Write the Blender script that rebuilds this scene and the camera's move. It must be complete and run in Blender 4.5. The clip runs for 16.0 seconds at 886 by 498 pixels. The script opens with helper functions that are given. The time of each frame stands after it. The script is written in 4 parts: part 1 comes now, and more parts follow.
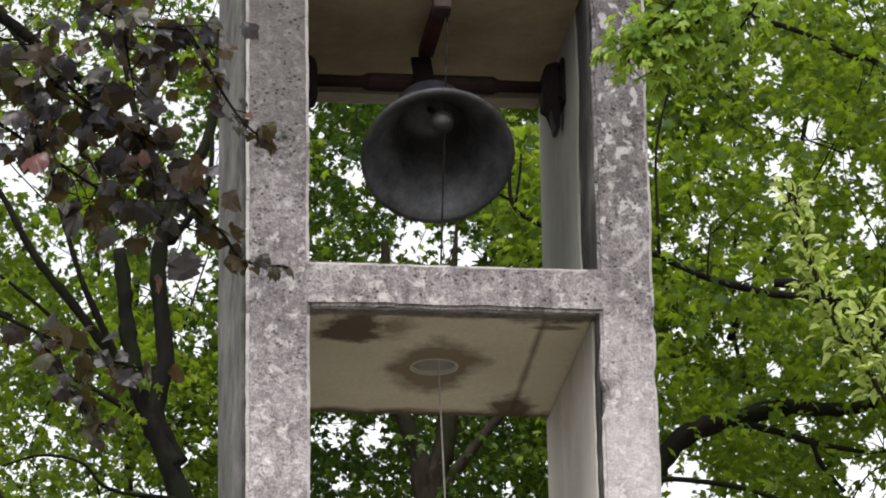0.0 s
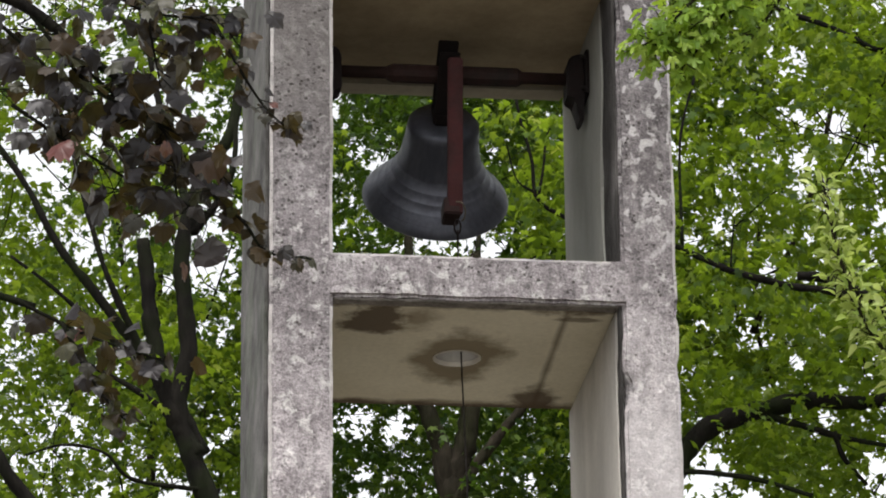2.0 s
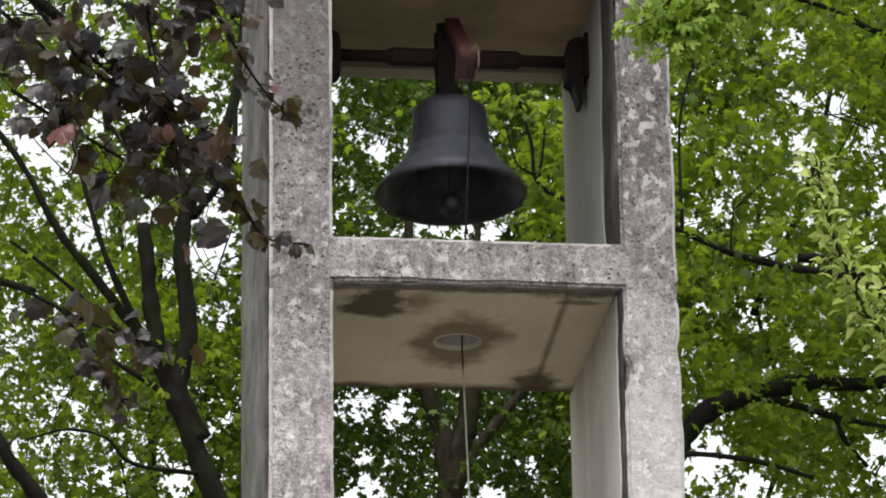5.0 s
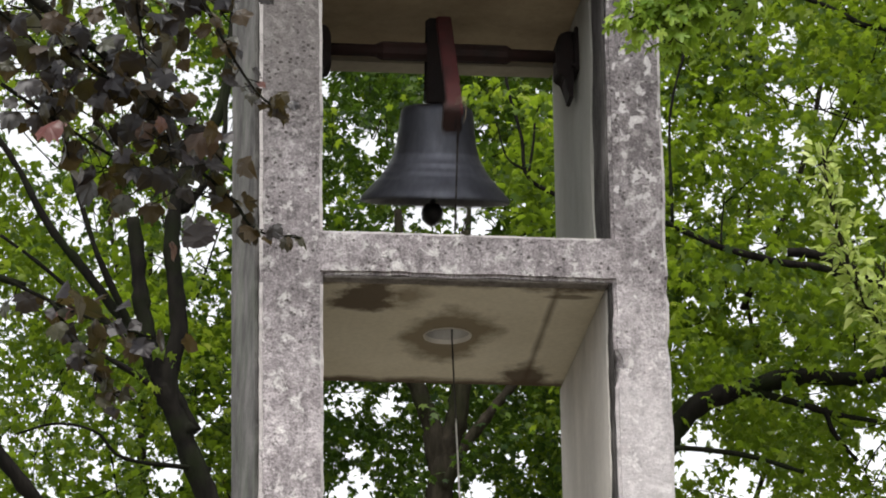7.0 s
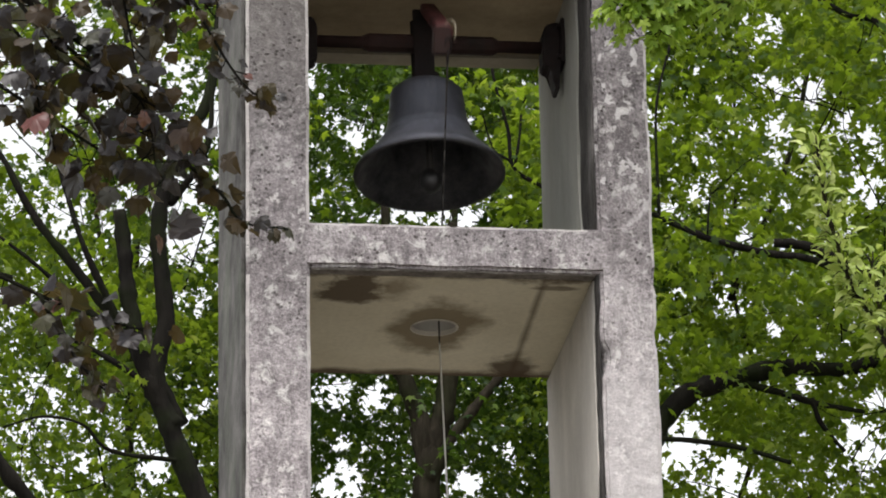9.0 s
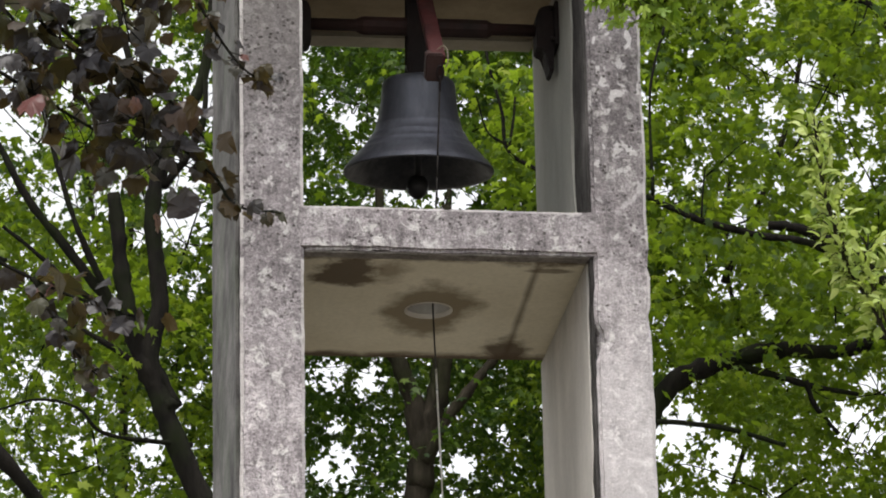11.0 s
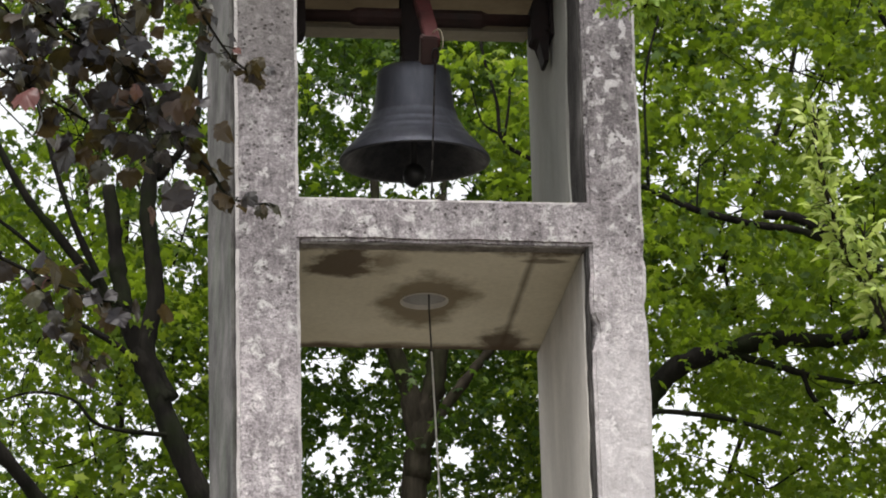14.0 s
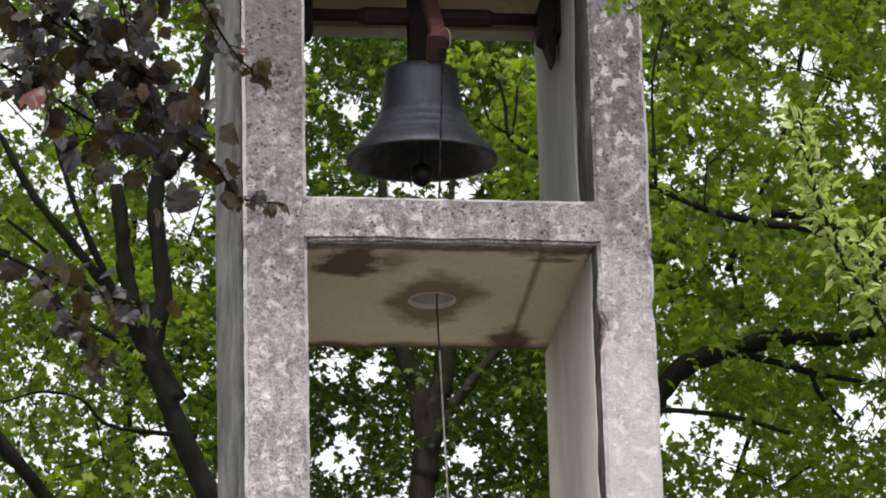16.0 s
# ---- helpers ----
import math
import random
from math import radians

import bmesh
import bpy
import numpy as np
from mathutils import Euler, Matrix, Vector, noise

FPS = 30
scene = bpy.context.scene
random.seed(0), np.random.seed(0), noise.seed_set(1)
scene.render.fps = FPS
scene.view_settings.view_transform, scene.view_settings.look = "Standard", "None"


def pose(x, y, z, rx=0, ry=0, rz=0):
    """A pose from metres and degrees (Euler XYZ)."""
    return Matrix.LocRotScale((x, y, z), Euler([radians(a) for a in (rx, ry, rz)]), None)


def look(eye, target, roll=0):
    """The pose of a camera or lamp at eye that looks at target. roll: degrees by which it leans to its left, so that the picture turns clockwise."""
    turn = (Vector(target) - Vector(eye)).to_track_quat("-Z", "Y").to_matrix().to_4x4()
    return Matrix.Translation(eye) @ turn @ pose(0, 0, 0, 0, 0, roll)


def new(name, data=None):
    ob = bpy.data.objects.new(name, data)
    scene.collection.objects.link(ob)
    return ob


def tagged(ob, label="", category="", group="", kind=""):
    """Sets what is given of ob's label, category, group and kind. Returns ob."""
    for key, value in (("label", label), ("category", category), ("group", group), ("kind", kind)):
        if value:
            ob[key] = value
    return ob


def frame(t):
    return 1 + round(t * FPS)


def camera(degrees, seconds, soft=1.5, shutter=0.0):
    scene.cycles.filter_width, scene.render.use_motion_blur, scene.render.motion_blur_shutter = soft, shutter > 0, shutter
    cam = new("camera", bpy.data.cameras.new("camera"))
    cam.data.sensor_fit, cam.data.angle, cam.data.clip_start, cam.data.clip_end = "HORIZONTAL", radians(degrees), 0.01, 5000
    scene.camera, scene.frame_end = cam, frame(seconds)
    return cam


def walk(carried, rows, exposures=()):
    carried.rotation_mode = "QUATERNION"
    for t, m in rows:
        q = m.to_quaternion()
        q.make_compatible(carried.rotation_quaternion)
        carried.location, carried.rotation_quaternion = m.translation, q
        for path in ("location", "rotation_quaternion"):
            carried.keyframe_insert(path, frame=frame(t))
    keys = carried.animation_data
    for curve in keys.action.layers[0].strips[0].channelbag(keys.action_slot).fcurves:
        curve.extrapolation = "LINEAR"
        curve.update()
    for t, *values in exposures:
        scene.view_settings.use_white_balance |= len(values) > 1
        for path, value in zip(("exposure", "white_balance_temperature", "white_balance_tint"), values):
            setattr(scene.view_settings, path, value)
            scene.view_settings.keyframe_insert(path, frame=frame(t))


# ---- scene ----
# ---------- camera ----------
cam = camera(11.94, 16.0, soft=1.9, shutter=0.5)
EYE = Vector((-2.035, -15.487, 1.6))


def aim(yaw, pitch, roll):
    a, b = radians(yaw), radians(pitch)
    way = Vector((math.sin(a) * math.cos(b), math.cos(a) * math.cos(b), math.sin(b)))
    return look(EYE, EYE + way * 17, roll)


walk(cam, [(t, aim(a, b, c)) for t, a, b, c in (
    (0, 7.373, 20.945, -0.988), (0.5, 7.322, 20.892, -0.85), (1, 7.255, 20.843, -0.81), (1.5, 7.162, 20.812, -0.69),
    (2, 7.034, 20.834, -0.60), (2.5, 6.944, 20.812, -0.65), (3, 6.933, 20.772, -0.78), (5.5, 7.048, 20.593, -0.82),
    (6, 7.083, 20.588, -0.78), (6.5, 7.143, 20.558, -0.75), (7, 7.172, 20.529, -0.85), (7.5, 7.238, 20.464, -1.01),
    (8, 7.289, 20.455, -1.09), (8.5, 7.308, 20.454, -1.11), (9, 7.362, 20.414, -1.09), (11.5, 7.485, 20.117, -1.19),
    (12, 7.433, 20.046, -1.33), (12.5, 7.400, 19.981, -1.40), (13, 7.401, 19.953, -1.51), (13.5, 7.440, 19.999, -1.47),
    (14, 7.504, 20.052, -1.45), (14.5, 7.539, 20.090, -1.36), (15, 7.491, 20.052, -1.48), (15.5, 7.444, 20.040, -1.47),
    (16, 7.392, 20.043, -1.49))], exposures=[(0, 1.05), (16.0, 1.05)])

# ---------- world and sun: bright overcast ----------
world = bpy.data.worlds.new("overcast")
scene.world = world
world.use_nodes = True
wn, wl = world.node_tree.nodes, world.node_tree.links
sky = wn.new("ShaderNodeTexSky")
sky.sky_type, sky.sun_disc = "NISHITA", False
sky.sun_elevation, sky.sun_rotation = radians(70), radians(200)
sky.air_density, sky.dust_density, sky.ozone_density = 1.0, 1.5, 1.0
hsv = wn.new("ShaderNodeHueSaturation")
hsv.inputs["Saturation"].default_value = 0.08
wl.new(sky.outputs[0], hsv.inputs["Color"])
wl.new(hsv.outputs[0], wn["Background"].inputs["Color"])
wn["Background"].inputs["Strength"].default_value = 0.15
sun = new("sun", bpy.data.lights.new("sun", "SUN"))
sun.data.energy, sun.data.angle, sun.data.color = 1.5, radians(30), (1.0, 0.95, 0.91)
sun.matrix_world = look((-3, -8.2, 24), (0, 0, 0))


# ---------- material helpers ----------
class Mat:
    """A node material with short ways to add noise, ramps and mixes."""

    def __init__(self, name, rough=0.8, metal=0.0, spec=0.5):
        self.m = bpy.data.materials.new(name)
        self.m.use_nodes = True
        self.n, self.l = self.m.node_tree.nodes, self.m.node_tree.links
        self.b = self.n["Principled BSDF"]
        self.b.inputs["Roughness"].default_value = rough
        self.b.inputs["Metallic"].default_value = metal
        self.b.inputs["Specular IOR Level"].default_value = spec
        self.co = self.n.new("ShaderNodeTexCoord").outputs["Object"]

    def noise(self, scale, detail=5.0, rough=0.6, stretch=None, dist=0.0):
        t = self.n.new("ShaderNodeTexNoise")
        t.inputs["Scale"].default_value, t.inputs["Detail"].default_value = scale, detail
        t.inputs["Roughness"].default_value, t.inputs["Distortion"].default_value = rough, dist
        co = self.co
        if stretch:
            mp = self.n.new("ShaderNodeMapping")
            mp.inputs["Scale"].default_value = stretch
            self.l.new(co, mp.inputs[0])
            co = mp.outputs[0]
        self.l.new(co, t.inputs["Vector"])
        return t.outputs["Fac"]

    def spots(self, scale, feature="F1"):
        t = self.n.new("ShaderNodeTexVoronoi")
        t.feature = feature
        t.inputs["Scale"].default_value = scale
        self.l.new(self.co, t.inputs["Vector"])
        return t.outputs["Distance"]

    def ramp(self, fac, *stops):
        r = self.n.new("ShaderNodeValToRGB")
        while len(r.color_ramp.elements) < len(stops):
            r.color_ramp.elements.new(0.5)
        for e, (p, c) in zip(r.color_ramp.elements, stops):
            e.position = p
            e.color = (c, c, c, 1) if isinstance(c, (int, float)) else (*c, 1)
        self.l.new(fac, r.inputs[0])
        return r.outputs[0]

    def mix(self, fac, a, b, mode="MIX"):
        x = self.n.new("ShaderNodeMix")
        x.data_type, x.blend_type = "RGBA", mode
        for sock, v in ((x.inputs[0], fac), (x.inputs[6], a), (x.inputs[7], b)):
            if isinstance(v, bpy.types.NodeSocket):
                self.l.new(v, sock)
            elif isinstance(v, (int, float)):
                sock.default_value = v
            else:
                sock.default_value = (*v, 1)
        return x.outputs[2]

    def math(self, op, a, b=0.0):
        x = self.n.new("ShaderNodeMath")
        x.operation = op
        for sock, v in ((x.inputs[0], a), (x.inputs[1], b)):
            if isinstance(v, bpy.types.NodeSocket):
                self.l.new(v, sock)
            else:
                sock.default_value = v
        return x.outputs[0]

    def axis(self, i):
        s = self.n.new("ShaderNodeSeparateXYZ")
        self.l.new(self.co, s.inputs[0])
        return s.outputs[i]

    def near(self, centre, radii):
        """1 at centre, falling to 0 at the ellipsoid of those radii."""
        mp = self.n.new("ShaderNodeMapping")
        mp.vector_type = "TEXTURE"
        mp.inputs["Location"].default_value, mp.inputs["Scale"].default_value = centre, radii
        self.l.new(self.co, mp.inputs[0])
        ln = self.n.new("ShaderNodeVectorMath")
        ln.operation = "LENGTH"
        self.l.new(mp.outputs[0], ln.inputs[0])
        return self.math("SUBTRACT", 1.0, ln.outputs["Value"])

    def colour(self, c):
        if isinstance(c, bpy.types.NodeSocket):
            self.l.new(c, self.b.inputs["Base Color"])
        else:
            self.b.inputs["Base Color"].default_value = (*c, 1)
        return self

    def rough(self, s):
        self.l.new(s, self.b.inputs["Roughness"])
        return self

    def bump(self, height, strength, dist=0.01):
        bp = self.n.new("ShaderNodeBump")
        bp.inputs["Strength"].default_value, bp.inputs["Distance"].default_value = strength, dist
        self.l.new(height, bp.inputs["Height"])
        self.l.new(bp.outputs[0], self.b.inputs["Normal"])
        return self


def concrete_material(name="weathered_concrete", rub=0.0):
    """Weathered cast concrete: mottled pinkish grey, pale lichen blooms, dark pits, run-off streaks."""
    k = Mat(name, 0.92, 0, 0.25)
    base = k.ramp(k.noise(3.2, 8, 0.66), (0.30, (0.150, 0.132, 0.135)), (0.5, (0.345, 0.310, 0.317)), (0.70, (0.55, 0.505, 0.512)))
    mott = k.ramp(k.noise(26, 7, 0.75), (0.34, 0.45), (0.52, 0.92), (0.68, 1.2))
    c = k.mix(1.0, base, mott, "MULTIPLY")
    grain = k.ramp(k.noise(95, 5, 0.78), (0.36, 0.36), (0.62, 1.3))
    c = k.mix(0.82, c, grain, "MULTIPLY")
    streak = k.ramp(k.noise(5, 5, 0.6, (3.5, 3.5, 0.35)), (0.42, 0.6), (0.6, 1.0))
    c = k.mix(0.6, c, streak, "MULTIPLY")
    lichen = k.ramp(k.noise(13, 7, 0.72, None, 0.6), (0.55, 0.0), (0.63, 1.0))
    c = k.mix(k.math("MULTIPLY", lichen, 0.6), c, (0.6, 0.585, 0.56))
    bloom = k.math("MULTIPLY", k.ramp(k.noise(21, 7, 0.68), (0.55, 0.0), (0.60, 1.0)), k.ramp(k.noise(2.4, 4), (0.46, 0.0), (0.58, 1.0)))
    c = k.mix(k.math("MULTIPLY", bloom, 0.6), c, (0.66, 0.63, 0.61))
    # Concrete grows darker with height.
    tone = k.ramp(k.math("ADD", k.math("MULTIPLY", k.axis(2), 0.1), k.math("MULTIPLY", k.noise(1.6, 5), 0.25)), (0.79, 1.5), (0.87, 1.03), (0.98, 0.56))
    c = k.mix(1.0, c, tone, "MULTIPLY")
    # East post turns pale towards its lower end.
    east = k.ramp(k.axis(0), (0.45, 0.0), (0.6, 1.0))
    paler = k.ramp(k.math("ADD", k.math("MULTIPLY", k.axis(2), 0.1), k.math("MULTIPLY", k.noise(3.5, 5), 0.1)), (0.70, 0.62), (0.79, 0.0))
    c = k.mix(k.math("MULTIPLY", paler, east), c, (0.655, 0.617, 0.612))
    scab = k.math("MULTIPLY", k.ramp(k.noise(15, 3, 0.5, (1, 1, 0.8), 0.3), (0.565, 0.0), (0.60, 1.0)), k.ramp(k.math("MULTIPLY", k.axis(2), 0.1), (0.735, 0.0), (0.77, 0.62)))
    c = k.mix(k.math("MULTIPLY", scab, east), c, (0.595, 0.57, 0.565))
    # West post gets an extra dark mottle towards the top.
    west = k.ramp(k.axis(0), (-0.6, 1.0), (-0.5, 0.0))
    darkened = k.ramp(k.math("ADD", k.math("MULTIPLY", k.axis(2), 0.1), k.math("MULTIPLY", k.noise(4, 5, 0.6, (2, 2, 0.5)), 0.1)), (0.82, 0.0), (0.89, 0.58))
    c = k.mix(k.math("MULTIPLY", darkened, west), c, (0.13, 0.118, 0.108))
    pits = k.math("MULTIPLY", k.ramp(k.spots(40), (0.17, 1.0), (0.31, 0.0)), k.ramp(k.noise(7, 4), (0.45, 0.0), (0.55, 1.0)))
    fine = k.math("MULTIPLY", k.ramp(k.spots(110), (0.08, 1.0), (0.25, 0.0)), k.ramp(k.noise(15, 4), (0.46, 0.0), (0.56, 1.0)))
    pits = k.math("MULTIPLY", k.math("MAXIMUM", pits, fine), k.ramp(k.math("ADD", k.math("MULTIPLY", k.axis(2), 0.1), k.math("MULTIPLY", k.noise(3, 4), 0.1)), (0.74, 0.5), (0.80, 1.0)))
    pits = k.math("MULTIPLY", pits, k.math("SUBTRACT", 1.0, k.math("MULTIPLY", k.math("MULTIPLY", paler, east), 1.15)))
    c = k.mix(k.math("MULTIPLY", pits, 0.85), c, (0.05, 0.044, 0.040))
    if rub:
        c = k.mix(k.math("MULTIPLY", k.ramp(k.noise(6, 5, 0.7, (1, 1, 0.5)), (0.36, 0.15), (0.52, 1.0)), rub), c, (0.60, 0.57, 0.55))
    k.colour(c)
    h = k.math("SUBTRACT", k.math("ADD", k.noise(60, 6, 0.7), k.math("MULTIPLY", k.noise(9, 4), 1.4)), pits)
    return k.bump(h, 0.7, 0.008).m


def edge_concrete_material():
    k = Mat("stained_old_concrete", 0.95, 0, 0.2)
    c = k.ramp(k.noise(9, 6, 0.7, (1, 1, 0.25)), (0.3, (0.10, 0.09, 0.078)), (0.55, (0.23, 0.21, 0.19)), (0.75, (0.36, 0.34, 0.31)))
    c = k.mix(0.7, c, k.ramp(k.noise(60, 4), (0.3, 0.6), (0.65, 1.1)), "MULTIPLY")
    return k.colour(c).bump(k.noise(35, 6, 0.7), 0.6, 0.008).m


def dark_concrete_material():
    k = Mat("dark_concrete", 0.95, 0, 0.15)
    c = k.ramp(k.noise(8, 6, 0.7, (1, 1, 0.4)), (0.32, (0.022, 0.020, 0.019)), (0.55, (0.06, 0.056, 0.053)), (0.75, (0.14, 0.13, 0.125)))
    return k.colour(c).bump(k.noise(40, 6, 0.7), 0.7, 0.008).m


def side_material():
    """Outer flank: grey, darker than the front, with upright streaks and a green tint."""
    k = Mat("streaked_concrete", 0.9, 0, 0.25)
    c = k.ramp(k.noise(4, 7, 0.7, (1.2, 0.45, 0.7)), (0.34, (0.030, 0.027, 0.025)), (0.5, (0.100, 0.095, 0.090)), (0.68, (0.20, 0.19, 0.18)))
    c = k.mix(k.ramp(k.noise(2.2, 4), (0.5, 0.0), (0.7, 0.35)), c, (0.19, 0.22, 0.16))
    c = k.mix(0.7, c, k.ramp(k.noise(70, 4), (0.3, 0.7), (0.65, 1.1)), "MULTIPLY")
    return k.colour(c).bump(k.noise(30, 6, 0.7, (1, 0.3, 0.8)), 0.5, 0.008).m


def plaster_material(name, base, dark):
    k = Mat(name, 0.9, 0, 0.2)
    c = k.mix(k.ramp(k.noise(2.1, 6, 0.6), (0.35, 0.0), (0.7, 1.0)), base, dark)
    c = k.mix(0.5, c, k.ramp(k.noise(6, 4, 0.6, (3, 3, 0.3)), (0.3, 0.8), (0.6, 1.05)), "MULTIPLY")
    c = k.mix(0.4, c, k.ramp(k.noise(50, 3), (0.3, 0.85), (0.65, 1.08)), "MULTIPLY")
    return k.colour(c).bump(k.noise(25, 5), 0.15, 0.006).m


def soffit_material():
    """Cream plaster underside with a damp patch, a grimy ring round the hole, a dirty joint and dark edges."""
    k = Mat("stained_soffit", 0.9, 0, 0.2)
    c = k.mix(k.ramp(k.noise(1.8, 5), (0.3, 0.0), (0.7, 1.0)), (0.70, 0.655, 0.52), (0.585, 0.54, 0.41))
    c = k.mix(0.5, c, k.ramp(k.noise(45, 4), (0.3, 0.85), (0.65, 1.08)), "MULTIPLY")
    wob = k.math("MULTIPLY", k.math("SUBTRACT", k.noise(7, 5, 0.65), 0.5), 1.7)
    tone = (0.085, 0.058, 0.034)

    def blot(centre, radii, lo, hi, amount, col=tone, ragged=1.0):
        m = k.math("ADD", k.near(centre, radii), k.math("MULTIPLY", wob, ragged))
        return k.mix(k.math("MULTIPLY", k.ramp(m, (lo, 0.0), (hi, 1.0)), amount), c, col)

    c = blot((-0.36, 0.27, 7.337), (0.19, 0.20, 1), 0.08, 0.42, 0.9)
    c = blot((-0.20, 0.25, 7.337), (0.10, 0.2, 1), -0.05, 0.6, 0.7, (0.19, 0.145, 0.09))
    c = blot((0.02, 0.70, 7.337), (0.22, 0.37, 1), 0.0, 0.34, 0.8, (0.15, 0.11, 0.058), 0.55)
    c = blot((0.36, 0.02, 7.337), (0.30, 0.16, 1), 0.0, 0.5, 0.75)
    c = blot((0.40, 1.2, 7.337), (0.13, 0.20, 1), 0.0, 0.5, 0.9)
    c = blot((0.45, 0.22, 7.337), (0.12, 0.03, 1), 0.0, 0.5, 0.7)
    joint = k.math("ABSOLUTE", k.math("ADD", k.math("SUBTRACT", k.axis(0), 0.385), k.math("MULTIPLY", k.axis(1), -0.02)))
    jm = k.ramp(k.math("ADD", joint, k.math("MULTIPLY", wob, 0.012)), (0.0, 1.0), (0.022, 0.0))
    c = k.mix(k.math("MULTIPLY", jm, 0.7), c, tone)
    em = k.math("ADD", k.math("SUBTRACT", k.axis(1), 1.225), k.math("MULTIPLY", wob, 0.09))
    c = k.mix(k.math("MULTIPLY", k.ramp(em, (0.0, 0.0), (0.07, 1.0)), 0.95), c, tone)
    fm = k.math("ADD", k.math("SUBTRACT", 0.15, k.axis(1)), k.math("MULTIPLY", wob, 0.11))
    c = k.mix(k.math("MULTIPLY", k.ramp(fm, (0.0, 0.0), (0.05, 1.0)), 0.8), c, tone)
    return k.colour(c).bump(k.noise(30, 5), 0.25, 0.006).m


def metal_material(name, col, rough, patina, metal=0.7, gloss=0.5):
    k = Mat(name, rough, metal, gloss)
    c = k.mix(k.ramp(k.noise(7, 6, 0.65), (0.35, 0.0), (0.7, 1.0)), col, patina)
    c = k.mix(0.6, c, k.ramp(k.noise(60, 4, 0.6, (1, 1, 3)), (0.3, 0.7), (0.65, 1.15)), "MULTIPLY")
    k.colour(c)
    k.rough(k.ramp(k.noise(20, 5), (0.3, rough - 0.1), (0.7, rough + 0.15)))
    return k.bump(k.noise(80, 4), 0.15, 0.003).m


def bark_material(name, dark, light, moss):
    k = Mat(name, 0.95, 0, 0.06)
    c = k.ramp(k.noise(6, 7, 0.65, (3, 3, 0.6)), (0.32, dark), (0.66, light))
    c = k.mix(k.ramp(k.noise(2.6, 5), (0.48, 0.0), (0.62, 0.75)), c, moss)
    return k.colour(c).bump(k.noise(18, 6, 0.7, (2, 2, 0.5)), 1.0, 0.02).m


def leaf_material(name, stops, through_col, share, rough=0.45, patchy=False, gloss=0.4, own=0.25):
    """Thin leaf: light passes through; each leaf has its own tint."""
    k = Mat(name, rough, 0, gloss)
    rnd = k.math("FRACT", k.math("ADD", k.n.new("ShaderNodeNewGeometry").outputs["Random Per Island"], k.n.new("ShaderNodeObjectInfo").outputs["Random"]))
    c = k.ramp(rnd, *stops)
    c = k.mix(0.35, c, k.ramp(k.noise(40, 3), (0.3, 0.7), (0.7, 1.15)), "MULTIPLY")
    if patchy:
        c = k.mix(0.9, c, k.ramp(k.noise(0.9, 4, 0.6), (0.36, (0.50, 0.58, 0.58)), (0.5, (1.0, 1.0, 1.0)), (0.64, (1.5, 1.34, 1.0))), "MULTIPLY")
        c = k.mix(0.8, c, k.ramp(k.noise(3.4, 3, 0.5), (0.36, (0.62, 0.70, 0.80)), (0.5, (1.0, 1.0, 1.0)), (0.64, (1.35, 1.25, 0.85))), "MULTIPLY")
    k.colour(c)
    tr = k.n.new("ShaderNodeBsdfTranslucent")
    k.l.new(k.mix(1.0 - own, c, through_col), tr.inputs["Color"])
    mx = k.n.new("ShaderNodeMixShader")
    mx.inputs[0].default_value = share
    k.l.new(k.b.outputs[0], mx.inputs[1])
    k.l.new(tr.outputs[0], mx.inputs[2])
    k.l.new(mx.outputs[0], k.n["Material Output"].inputs["Surface"])
    return k.m


ARRIS = concrete_material("rubbed_concrete", 0.75)
CONCRETE, EDGE, SIDE, DARK_CONCRETE = concrete_material(), edge_concrete_material(), side_material(), dark_concrete_material()


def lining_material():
    """Smooth plaster, pale below; the bell bay's weaker light is painted in as duller plaster."""
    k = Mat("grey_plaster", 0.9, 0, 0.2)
    bay_shade = k.ramp(k.math("ADD", k.math("MULTIPLY", k.axis(2), 0.1), k.math("MULTIPLY", k.noise(2.2, 5), 0.08)), (0.74, 0.0), (0.81, 1.0))
    c = k.mix(bay_shade, (0.54, 0.51, 0.465), (0.29, 0.285, 0.255))
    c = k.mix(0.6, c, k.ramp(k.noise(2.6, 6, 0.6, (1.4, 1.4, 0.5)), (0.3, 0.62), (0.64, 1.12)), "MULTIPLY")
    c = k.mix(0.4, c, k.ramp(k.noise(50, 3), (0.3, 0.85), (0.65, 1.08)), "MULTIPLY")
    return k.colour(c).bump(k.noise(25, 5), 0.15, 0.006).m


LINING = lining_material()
SOFFIT = soffit_material()
REAR = plaster_material("dull_plaster", (0.33, 0.30, 0.24), (0.24, 0.215, 0.17))
SOFFIT_HIGH = plaster_material("brown_stained_soffit", (0.44, 0.36, 0.24), (0.27, 0.21, 0.135))
RING = plaster_material("pale_pipe", (0.70, 0.67, 0.60), (0.55, 0.51, 0.43))


